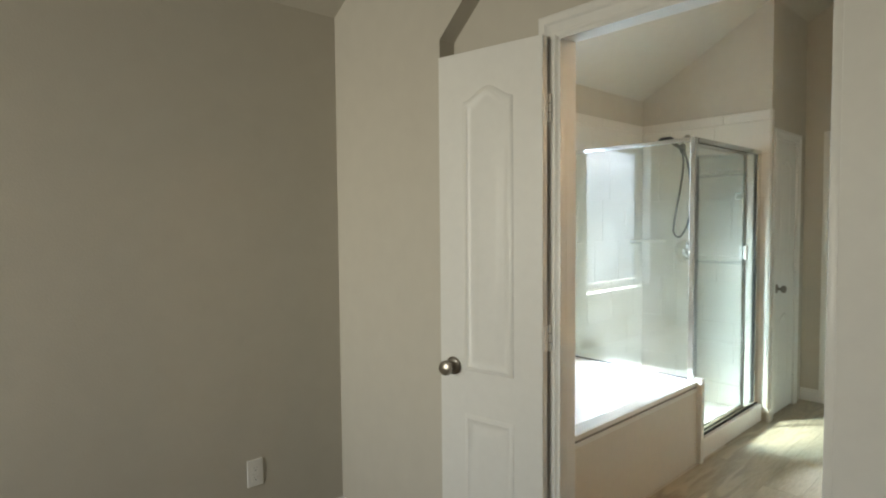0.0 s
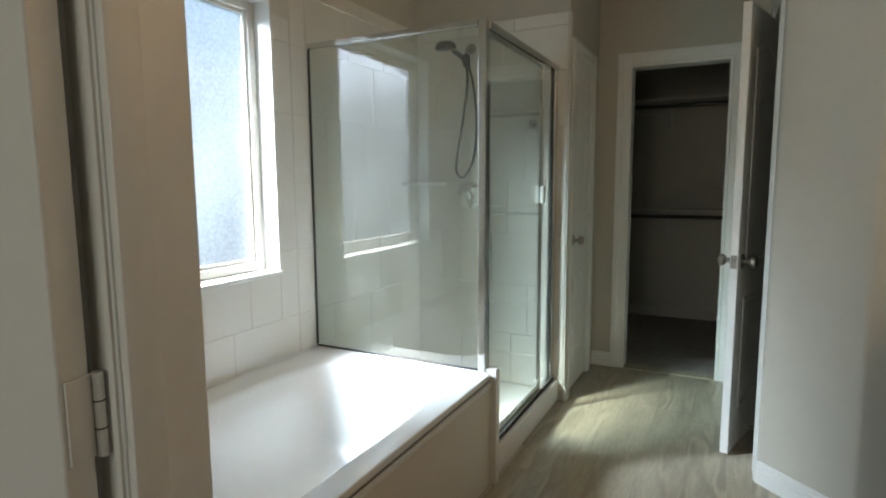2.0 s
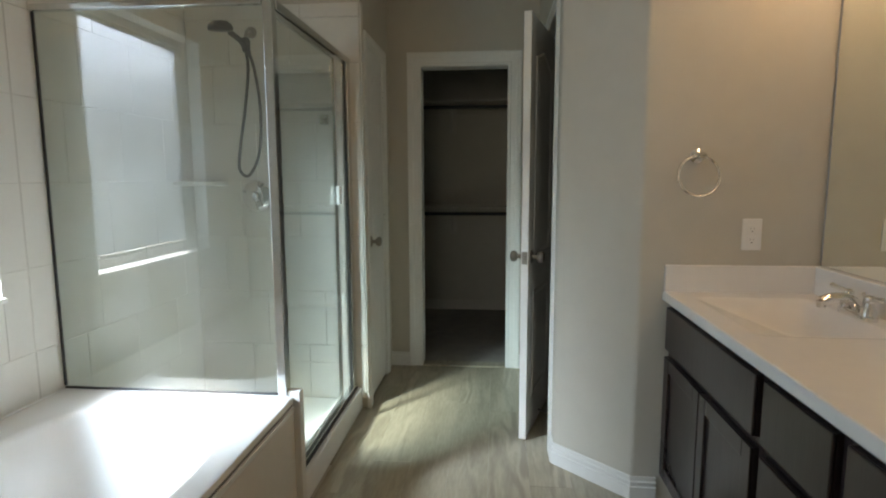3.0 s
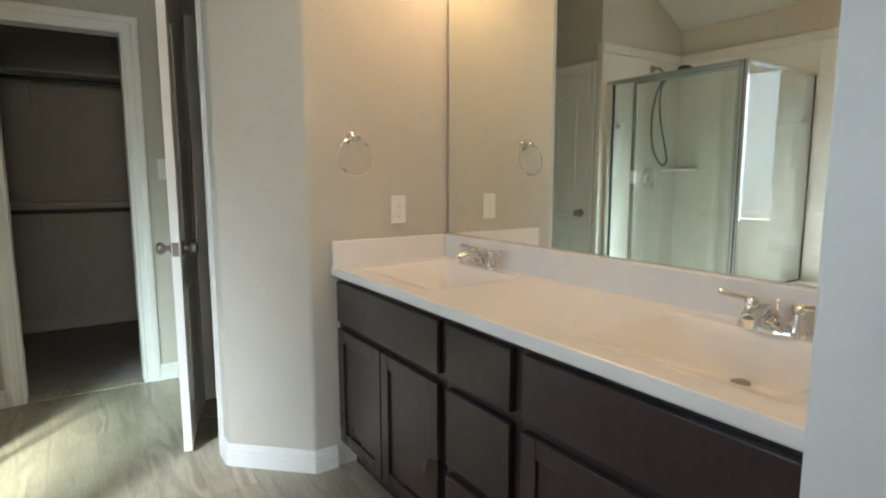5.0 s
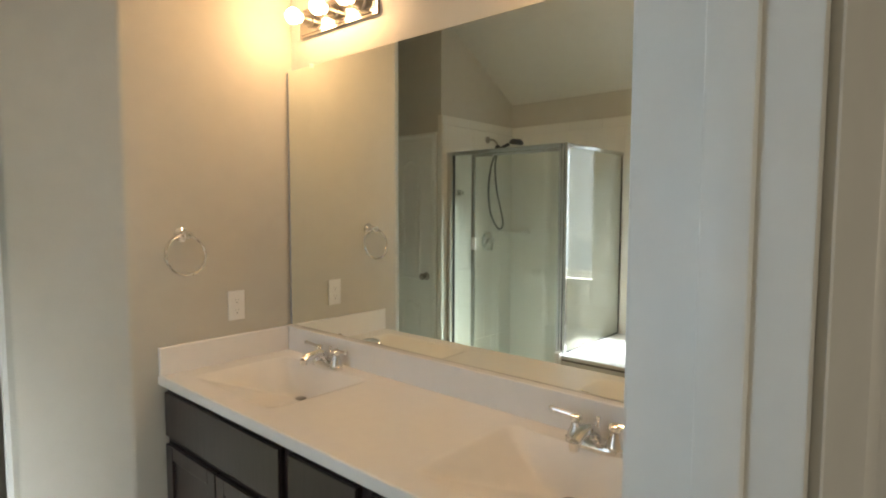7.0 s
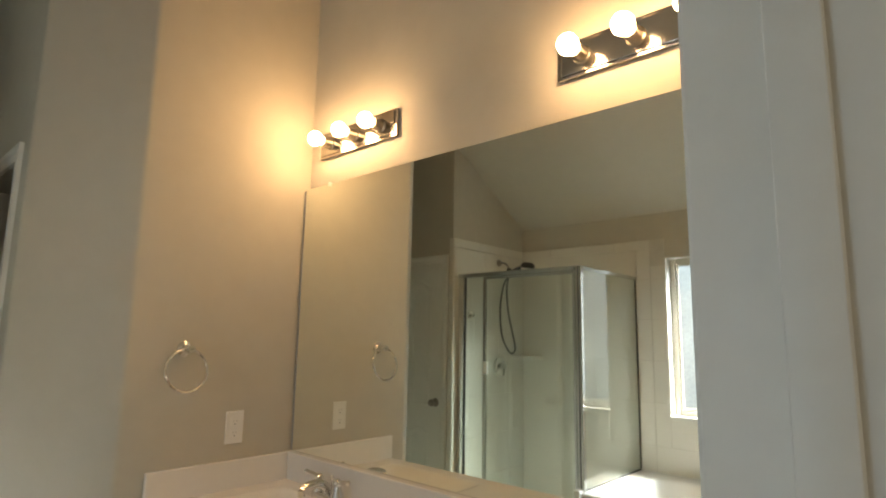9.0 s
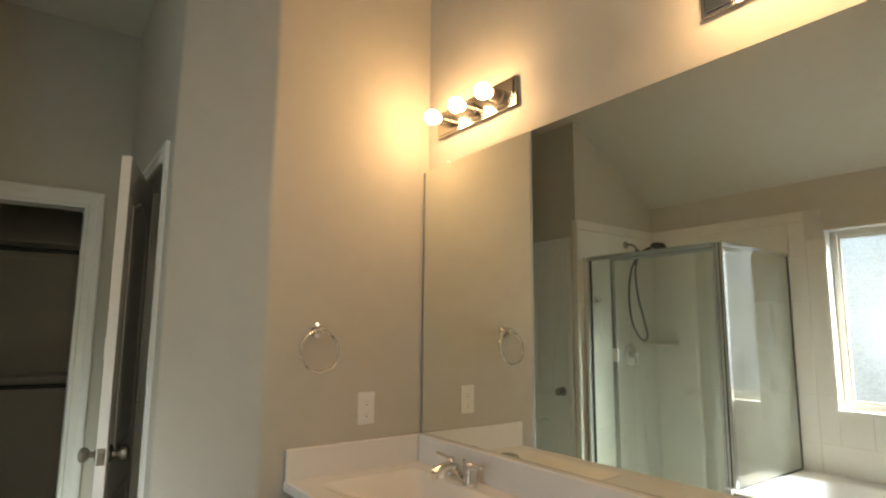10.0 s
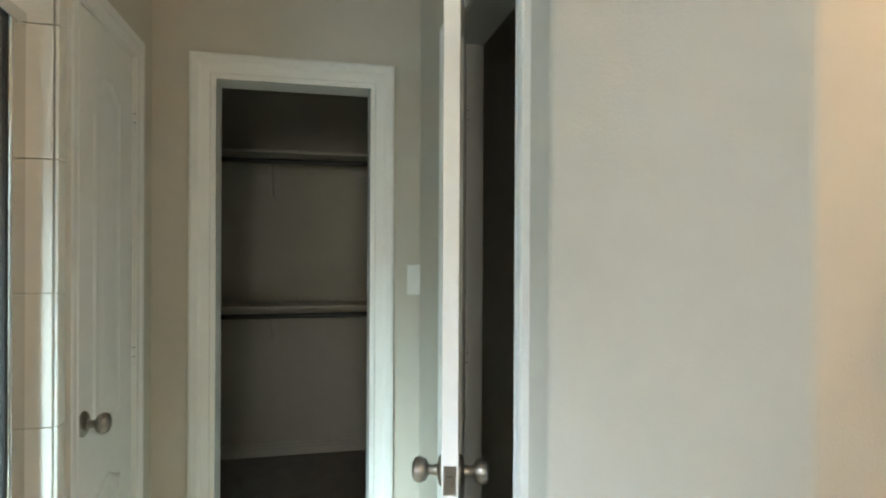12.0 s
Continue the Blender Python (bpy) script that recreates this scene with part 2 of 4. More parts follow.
def box(bm, x0, x1, y0, y1, z0, z1, bev=0.0, seg=2):
    vs = [bm.verts.new((x, y, z)) for z in (z0, z1) for y in (y0, y1) for x in (x0, x1)]
    fs = [bm.faces.new([vs[i] for i in q]) for q in ((0, 2, 3, 1), (4, 5, 7, 6), (0, 1, 5, 4), (2, 6, 7, 3), (0, 4, 6, 2), (1, 3, 7, 5))]
    if bev:
        es = list({e for f in fs for e in f.edges})
        bmesh.ops.bevel(bm, geom=es, offset=bev, segments=seg, affect="EDGES", profile=0.5)
    return bm


def one_box(*a, **k):
    return box(bmesh.new(), *a, **k)


def loft(bm, loops, close=True, cap0=False, cap1=False):
    rows = [[bm.verts.new(p) for p in lp] for lp in loops]
    n = len(rows[0])
    for a, b in zip(rows, rows[1:]):
        for i in range(n if close else n - 1):
            bm.faces.new((a[i], a[(i + 1) % n], b[(i + 1) % n], b[i]))
    if cap0:
        bm.faces.new(rows[0][::-1])
    if cap1:
        bm.faces.new(rows[-1])
    return bm


def fix(bm):
    bmesh.ops.recalc_face_normals(bm, faces=bm.faces)
    return bm


def prism(bm, poly, z0, z1):
    return loft(bm, [[(x, y, z0) for x, y in poly], [(x, y, z1) for x, y in poly]], True, True, True)


def lathe(bm, profile, m=Matrix(), n=24):
    """profile: (radius, height) along local z."""
    loops = [[m @ Vector((r * math.cos(2 * math.pi * i / n), r * math.sin(2 * math.pi * i / n), h)) for i in range(n)] for r, h in profile]
    return loft(bm, loops, True, True, True)


def tube(bm, pts, r, n=10, closed=False):
    pts = [Vector(p) for p in pts]
    loops, up = [], Vector((0, 0, 1))
    for i, p in enumerate(pts):
        a = pts[i - 1] if (i or closed) else p
        b = pts[(i + 1) % len(pts)] if (i < len(pts) - 1 or closed) else p
        d = (b - a).normalized()
        side = d.cross(up if abs(d.z) < 0.95 else Vector((1, 0, 0))).normalized()
        if loops and (side.dot(last) < 0):
            side = -side
        last = side
        q = d.cross(side)
        loops.append([p + r * (side * math.cos(2 * math.pi * k / n) + q * math.sin(2 * math.pi * k / n)) for k in range(n)])
    if closed:
        loops.append(loops[0])
        return loft(bm, loops, True)
    return loft(bm, loops, True, True, True)


def smooth_path(pts, steps=8):
    """Catmull-Rom through the points."""
    p = [Vector(q) for q in pts]
    p = [2 * p[0] - p[1]] + p + [2 * p[-1] - p[-2]]
    out = []
    for i in range(1, len(p) - 2):
        for k in range(steps):
            t = k / steps
            a, b, c, d = p[i - 1:i + 3]
            out.append(0.5 * (2 * b + (c - a) * t + (2 * a - 5 * b + 4 * c - d) * t * t + (3 * b - a - 3 * c + d) * t ** 3))
    return out + [p[-2]]


BASES = {}


def thing(name, base=(0, 0, 0), label="", category="", group="", kind=""):
    ob = new(name)
    ob.empty_display_size = 0.1
    ob.location = base
    BASES[ob.name] = Vector(base)
    return tagged(ob, label, category, group, kind)


def root(ob):
    while ob.parent:
        ob = ob.parent
    return ob


def part(name, bm, mat, parent=None, label="", smooth=False):
    """One mesh object from a bmesh given in world places, under a thing or a part."""
    fix(bm)
    if parent:
        base = BASES[root(parent).name]
        bmesh.ops.translate(bm, verts=bm.verts, vec=-base)
    me = bpy.data.meshes.new(name)
    bm.to_mesh(me)
    bm.free()
    me.materials.append(mat)
    if smooth:
        for p in me.polygons:
            p.use_smooth = True
        me.set_sharp_from_angle(angle=radians(35))
    ob = new(name, me)
    if parent:
        ob.parent = parent
    if label:
        ob["label"] = label
    BASES.setdefault(ob.name, Vector((0, 0, 0)))
    return ob


def structure(name, bm, mat, label, category):
    return tagged(part(name, bm, mat), label, category, kind="structure")


# ---- plan ----
NY, DX, WX = 2.042, 1.575, 1.67          # window wall, bedroom and bathroom face of the door wall
TY, SX0, SX1 = 1.105, 4.402, 4.455        # tub front, shower end wall
EX, MY, VX = 5.16, -0.884, 3.60          # closet wall, mirror wall, towel wall
WCY = 0.09                              # wall of the small toilet room
LY = 1.075                               # linen closet wall
FLAT, SPRING, FOLD = 3.05, 2.41, 0.93   # flat ceiling, its height at the window wall, where the slope starts


def ceil_z(y):
    return FLAT if y <= FOLD else FLAT + (SPRING - FLAT) * (y - FOLD) / (NY - FOLD)


def wall_piece(bm, x0, x1, y0, y1, z0, z1=None):
    """A stretch of wall; z1 None: up to the vaulted ceiling."""
    if z1 is not None:
        return box(bm, x0, x1, y0, y1, z0, z1)
    cuts = [y0] + ([FOLD] if y0 < FOLD < y1 else []) + [y1]
    for a, b in zip(cuts, cuts[1:]):
        za, zb = ceil_z(a) + 0.02, ceil_z(b) + 0.02
        vs = [bm.verts.new(p) for p in ((x0, a, z0), (x1, a, z0), (x1, b, z0), (x0, b, z0), (x0, a, za), (x1, a, za), (x1, b, zb), (x0, b, zb))]
        for q in ((3, 2, 1, 0), (4, 5, 6, 7), (0, 1, 5, 4), (1, 2, 6, 5), (2, 3, 7, 6), (3, 0, 4, 7)):
            bm.faces.new([vs[i] for i in q])
    return bm


# ---- structure ----
bm = box(bmesh.new(), 1.575, 5.17, -0.9, 2.05, -0.12, -0.006)
floor = structure("floor", bm, GROUT, "greyish brown wood-look vinyl plank bathroom floor", "floor")
structure("floor_bedroom", one_box(-3.2, 1.575, -3.6, 2.05, -0.12, 0.0), CARPET, "brown carpet floor of the bedroom", "floor")
structure("floor_closet", one_box(5.17, 6.95, -1.2, 2.05, -0.12, 0.004), CLOSET_CARPET, "dark carpet floor of the walk-in closet", "floor")
structure("floor_toilet_room", one_box(3.72, 5.17, -1.72, -0.9, -0.12, -0.001), VINYL, "vinyl floor of the dark toilet room", "floor")

# window wall with its opening
WIN = (2.17, 3.12, 0.893, 2.057)
bm = bmesh.new()
for a in ((DX, WIN[0], 0, SPRING + 0.02), (WIN[1], 5.28, 0, SPRING + 0.02), (5.28, 6.98, 0, 2.56), (WIN[0], WIN[1], 0, WIN[2]), (WIN[0], WIN[1], WIN[3], SPRING + 0.02)):
    box(bm, a[0], a[1], NY, NY + 0.135, a[2], a[3])
wall_north = structure("wall_north", bm, WALL, "greige painted bathroom wall with beige tile and a window", "wall")
structure("wall_bedroom_north", one_box(-3.2, DX, NY, NY + 0.135, 0, SPRING + 0.02), WALL, "plain greige painted bedroom wall", "wall")

# wall with the double door, recessed on its bedroom side
DO = (0.038, 0.808, 2.04)
bm = bmesh.new()
wall_piece(bm, DX, WX, DO[1] + 0.02, NY, 0)
wall_piece(bm, DX, WX, -3.6, DO[0] - 0.02, 0)
wall_piece(bm, DX, WX, DO[0] - 0.02, DO[1] + 0.02, DO[2] + 0.02)
structure("wall_west", bm, WALL, "greige painted wall with the double door opening", "wall")
bm = bmesh.new()
BX = 1.50
wall_piece(bm, BX, DX, 1.30, NY, 0)
wall_piece(bm, BX, DX, -3.6, -0.45, 0)
wall_piece(bm, BX, DX, -0.45, 1.30, 2.46)
for y0, y1 in ((1.30, 0.93), (-0.45, -0.08)):
    loft(bm, [[(x, y0, 2.13), (x, y0, 2.46), (x, y1, 2.46)] for x in (BX, DX)], True, True, True)
structure("wall_bedroom_east", bm, WALL, "greige bedroom wall with a clipped-corner recess round the door", "wall")

# shower end wall, linen closet wall, closet wall
structure("wall_shower_end", wall_piece(bmesh.new(), SX0, SX1, 1.075, NY, 0), WALL, "painted stub wall at the end of the shower", "wall")
LD = (4.50, 4.965, 2.02)
bm = bmesh.new()
box(bm, SX1, LD[0], LY, LY + 0.11, 0, 2.03)
box(bm, LD[1], EX, LY, LY + 0.11, 0, 2.03)
wall_piece(bm, SX1, EX, LY, LY + 0.11, 2.03)
structure("wall_linen", bm, WALL, "greige wall with the linen closet door", "wall")
CD = (0.272, 0.872, 2.03)
bm = bmesh.new()
wall_piece(bm, EX, EX + 0.12, -1.72, CD[0], 0)
wall_piece(bm, EX, EX + 0.12, CD[1], NY, 0)
wall_piece(bm, EX, EX + 0.12, CD[0], CD[1], CD[2])
structure("wall_east", bm, WALL, "greige wall with the walk-in closet opening", "wall")

# vanity wall, towel wall with its diagonal end, toilet room
structure("wall_south", wall_piece(bmesh.new(), WX, VX, MY - 0.12, MY, 0), WALL, "greige wall behind the vanity mirror", "wall")
WD = (4.03, 4.67, 2.04)
bm = prism(bmesh.new(), [(VX, MY - 0.12), (VX, -0.195), (3.87, WCY), (WD[0] - 0.02, WCY), (WD[0] - 0.02, WCY - 0.11), (3.92, WCY - 0.11), (3.72, -0.25), (3.72, MY - 0.12)], 0, FLAT + 0.02)
bmesh.ops.bevel(bm, geom=[e for e in bm.edges if abs(e.verts[0].co.z - e.verts[1].co.z) > 1 and (e.verts[0].co.xy - Vector((VX, -0.195))).length < 0.01 or abs(e.verts[0].co.z - e.verts[1].co.z) > 1 and (e.verts[0].co.xy - Vector((3.87, WCY))).length < 0.01], offset=0.010, segments=3, affect="EDGES", profile=0.5)
structure("wall_diagonal", bm, WALL, "greige wall with the towel ring and a diagonal end", "wall")
bm = bmesh.new()
wall_piece(bm, WD[1] + 0.02, EX, WCY - 0.11, WCY, 0)
wall_piece(bm, WD[0] - 0.02, WD[1] + 0.02, WCY - 0.11, WCY, WD[2] + 0.02)
structure("wall_toilet_room", bm, WALL, "greige wall with the toilet room door", "wall")
bm = bmesh.new()
wall_piece(bm, 3.60, EX, -1.84, -1.72, 0)
wall_piece(bm, 3.60, 3.72, -1.72, MY - 0.12, 0)
structure("wall_toilet_back", bm, WALL, "plain back wall of the dark toilet room", "wall")

# ceiling: flat with a slope down to the window wall
bm = bmesh.new()
prof = [(-3.7, FLAT), (FOLD, FLAT), (NY + 0.3, ceil_z(NY) - 0.3 * 0.58), (NY + 0.3, FLAT + 0.3), (-3.7, FLAT + 0.3)]
loft(bm, [[(x, y, z) for y, z in prof] for x in (-3.3, 5.28)], True, True, True)
structure("ceiling", bm, CEIL, "white textured vaulted ceiling", "ceiling")
structure("ceiling_closet", one_box(5.28, 6.98, -1.3, 2.05, 2.55, 2.65), CEIL, "flat ceiling of the walk-in closet", "ceiling")
bm = bmesh.new()
box(bm, 6.86, 6.98, -1.2, 2.05, 0, 2.55)
box(bm, 5.28, 6.86, -1.32, -1.2, 0, 2.55)
structure("wall_closet", bm, WALL, "plain walls of the unlit walk-in closet", "wall")

# the bedroom behind: plain walls, a window opening towards the west
bm = bmesh.new()
box(bm, -3.3, -3.15, -3.6, 0.3, 0, FLAT)
wall_piece(bm, -3.3, -3.15, 1.7, NY, 0)
box(bm, -3.3, -3.15, 0.3, 1.7, 0, 0.8)
wall_piece(bm, -3.3, -3.15, 0.3, 1.7, 2.2)
structure("wall_bedroom_west", bm, WALL, "bedroom wall with a window opening", "wall")
structure("wall_bedroom_south", one_box(-3.3, DX, -3.72, -3.6, 0, FLAT), WALL, "plain bedroom wall", "wall")

# ground outside and the eave above the window
structure("ground", one_box(-60, 60, 2.2, 90, -0.5, -0.3), SOIL, "lawn outside the window", "ground")
structure("roof_eave", one_box(-3.3, 7.0, NY + 0.135, NY + 0.62, 2.42, 2.55), TRIM, "white roof eave outside over the window", "eave")

# ---- trim ----


def casing_profile(w=0.06, t=0.017):
    return [(0, 0), (0, t * 0.55), (w * 0.10, t * 0.62), (w * 0.16, t * 0.45), (w * 0.5, t * 0.62), (w * 0.62, t * 0.95), (w * 0.9, t), (w, t * 0.85), (w, 0)]


def frame_casing(name, p0, p1, out, top, parent, z0=0.0, width=0.06):
    """Moulded casing round an opening from p0 to p1 on a wall whose outward normal is out; inner edges at the opening."""
    p0, p1, out = Vector(p0), Vector(p1), Vector(out)
    along = (p1 - p0).normalized()
    prof = casing_profile(width)
    for nm, corners in (("side_casing", ((p0, -1, 0),)), ("side_casing", ((p1, 1, 0),)), ("head_casing", None)):
        bm = bmesh.new()
        if corners:
            p, s, _ = corners[0]
            lo = [p + along * s * u + out * v + Vector((0, 0, z0)) for u, v in prof]
            hi = [p + along * s * u + out * v + Vector((0, 0, top + u)) for u, v in prof]
        else:
            lo = [p0 - along * u + out * v + Vector((0, 0, top + u)) for u, v in prof]
            hi = [p1 + along * u + out * v + Vector((0, 0, top + u)) for u, v in prof]
        loft(bm, [lo, hi], True, True, True)
        part(nm, bm, TRIM, parent)


def baseboard(name, p0, p1, out, h=0.095, t=0.016, paint=None):
    p0, p1, out = Vector((*p0, 0)), Vector((*p1, 0)), Vector((*out, 0))
    prof = [(0, 0), (t, 0), (t, h * 0.56), (t * 0.74, h * 0.60), (t * 0.74, h * 0.77), (t * 0.42, h * 0.82), (t * 0.42, h * 0.96), (t * 0.3, h), (0, h)]
    bm = loft(bmesh.new(), [[p + out * u + Vector((0, 0, v)) for u, v in prof] for p in (p0, p1)], True, True, True)
    structure(name, bm, paint or TRIM, "white moulded baseboard along the wall", "baseboard")


baseboard("baseboard_1", (VX, -0.29), (VX, -0.188), (-1, 0))
baseboard("baseboard_2", (VX - 0.0005, -0.197), (3.87, WCY), (-0.726, 0.688))
baseboard("baseboard_3", (3.87, WCY), (WD[0] - 0.066, WCY), (0, 1))
baseboard("baseboard_4", (EX, CD[1] + 0.075), (EX, LY), (-1, 0))
baseboard("baseboard_5", (EX, WCY), (EX, CD[0] - 0.075), (-1, 0))
baseboard("baseboard_6", (WD[1] + 0.066, WCY), (EX - 0.015, WCY), (0, 1))
baseboard("baseboard_7", (SX0 - 0.01, 1.075), (SX1, 1.075), (0, -1), t=0.02)
baseboard("baseboard_8", (SX1, LY), (LD[0] - 0.045, LY), (0, -1))
# closet baseboard, coloured darker than the other trim to imitate shade
baseboard("baseboard_9", (6.86, -1.2), (6.86, 1.95), (-1, 0), paint=SHADED_TRIM)
baseboard("baseboard_10", (-3.1, NY), (BX, NY), (0, -1))
baseboard("baseboard_11", (BX, 1.30), (BX, NY), (-1, 0))


# frame of the double door to the bathroom
JX = 1.529                                # bedroom edge of the deeper jamb
f = thing("door_frame_1", (1.59, 0.42, 0), "white moulded frame of the open double bathroom door", "door frame", kind="structure")
for x0, y0, y1 in ((JX, DO[0] - 0.02, DO[0]), (JX + 0.040, DO[1], DO[1] + 0.02)):
    part("jamb", one_box(x0, WX + 0.006, y0, y1, 0, DO[2] + 0.02, 0.003), TRIM, f, smooth=True)
part("head_jamb", one_box(JX + 0.040, WX + 0.006, DO[0], DO[1], DO[2], DO[2] + 0.02), TRIM, f)
part("stop", one_box(1.572, 1.612, DO[0] - 0.004, DO[0] + 0.011, 0, DO[2], 0.0035), TRIM, f, smooth=True)
part("stop", one_box(1.572, 1.612, DO[1] - 0.011, DO[1] + 0.004, 0, DO[2], 0.0035), TRIM, f, smooth=True)
part("head_stop", one_box(1.572, 1.612, DO[0], DO[1], DO[2] - 0.011, DO[2]), TRIM, f)
for z in (0.22, 1.05, 1.81):
    for x0, y0, y1, face in ((JX + 0.041, DO[1] - 0.0006, DO[1] + 0.0005, -1), (JX + 0.002, DO[0] - 0.0005, DO[0] + 0.0006, 1)):
        plate = part("hinge_plate", one_box(x0, x0 + 0.03, y0, y1, z - 0.044, z + 0.044), TRIM, f)
        for dx, dz in ((0.024, -0.018), (0.016, -0.058)) if face > 0 and 1 < z < 1.1 else ():
            m = pose(JX + dx, y1, z + dz, -90, 0, 0)
            part("nail_dent", lathe(bmesh.new(), [(0, 0), (0.0022, 0), (0.0016, 0.0005), (0, 0.0003)], m, 10), SLOT_GREY, plate, "small grey nail dent in the paint")
part("ball_catch_plate", one_box(DX + 0.004, DX + 0.03, 0.40, 0.46, DO[2] - 0.003, DO[2]), BRUSHED, f, "small metal catch plate")
frame_casing("c", (DX, DO[0] - 0.004, 0), (DX, DO[1] + 0.004, 0), (-1, 0, 0), DO[2] + 0.004, f, width=0.065)
frame_casing("c", (WX, DO[0] - 0.004, 0), (WX, DO[1] + 0.004, 0), (1, 0, 0), DO[2] + 0.004, f)
# walk-in closet frame
f = thing("door_frame_2", (EX, 0.6, 0), "white moulded casing round the dark walk-in closet opening", "door frame", kind="structure")
for y0, y1 in ((CD[0], CD[0] + 0.016), (CD[1] - 0.016, CD[1])):
    part("jamb", one_box(EX - 0.005, EX + 0.125, y0, y1, 0, CD[2]), TRIM, f)
part("head_jamb", one_box(EX - 0.005, EX + 0.125, CD[0] + 0.016, CD[1] - 0.016, CD[2] - 0.016, CD[2]), TRIM, f)
for z in (0.25, 1.02, 1.80):
    part("hinge", one_box(EX + 0.07, EX + 0.115, CD[1] - 0.0185, CD[1] - 0.0155, z - 0.045, z + 0.045), PLASTIC, f, "white painted hinge leaf")
frame_casing("c", (EX, CD[0] + 0.008, 0), (EX, CD[1] - 0.008, 0), (-1, 0, 0), CD[2] - 0.008, f, width=0.083)
part("threshold", one_box(EX - 0.01, EX + 0.09, CD[0] + 0.016, CD[1] - 0.016, -0.004, 0.008, 0.002), VINYL, f, "low wood-look carpet strip")
# linen closet frame
f = thing("door_frame_3", (4.73, LY, 0), "white moulded casing of the linen closet door", "door frame", kind="structure")
for x0, x1 in ((LD[0], LD[0] + 0.012), (LD[1] - 0.012, LD[1])):
    part("jamb", one_box(x0, x1, LY - 0.004, LY + 0.11, 0, LD[2]), TRIM, f)
part("head_jamb", one_box(LD[0] + 0.012, LD[1] - 0.012, LY - 0.004, LY + 0.11, LD[2] - 0.012, LD[2]), TRIM, f)
frame_casing("c", (LD[0] + 0.006, LY, 0), (LD[1] - 0.006, LY, 0), (0, -1, 0), LD[2] - 0.006, f, width=0.062)
# toilet room frame
f = thing("door_frame_4", (4.34, WCY, 0), "white moulded casing of the toilet room door", "door frame", kind="structure")
for x0, x1 in ((WD[0] - 0.02, WD[0]), (WD[1], WD[1] + 0.02)):
    part("jamb", one_box(x0, x1, WCY - 0.115, WCY + 0.004, 0, WD[2] + 0.02), TRIM, f)
part("head_jamb", one_box(WD[0], WD[1], WCY - 0.115, WCY + 0.004, WD[2], WD[2] + 0.02), TRIM, f)
frame_casing("c", (WD[0] - 0.004, WCY, 0), (WD[1] + 0.004, WCY, 0), (0, 1, 0), WD[2] + 0.004, f)

# ---- doors ----


def panel_outline(x0, x1, z0, z1, arch, d, n=14):
    """Outline of a door panel inset by d; arch: rise at the top (positive) or bottom (negative)."""
    pts = [(x0 + d, z0 + d)] if arch >= 0 else []
    if arch < 0:
        for i in range(n + 1):
            u = i / n
            pts.append((x0 + d + (x1 - x0 - 2 * d) * u, z0 + d))
        pts += [(x1 - d, z1 - d), (x0 + d, z1 - d)]
        return pts
    pts.append((x1 - d, z0 + d))
    for i in range(n + 1):
        u = i / n
        s = math.sin(math.pi * u) ** 2
        pts.append((x1 - d - (x1 - x0 - 2 * d) * u, z1 - d - arch + arch * s))
    return pts


def knob_profile(s=1.0):
    return [(0.0, 0.0), (0.033, 0.0), (0.033, 0.004), (0.027, 0.009), (0.012, 0.012), (0.010, 0.024), (0.012, 0.030), (0.022, 0.036),
            (0.027, 0.045), (0.0275, 0.052), (0.024, 0.060), (0.014, 0.065), (0.0, 0.066)]


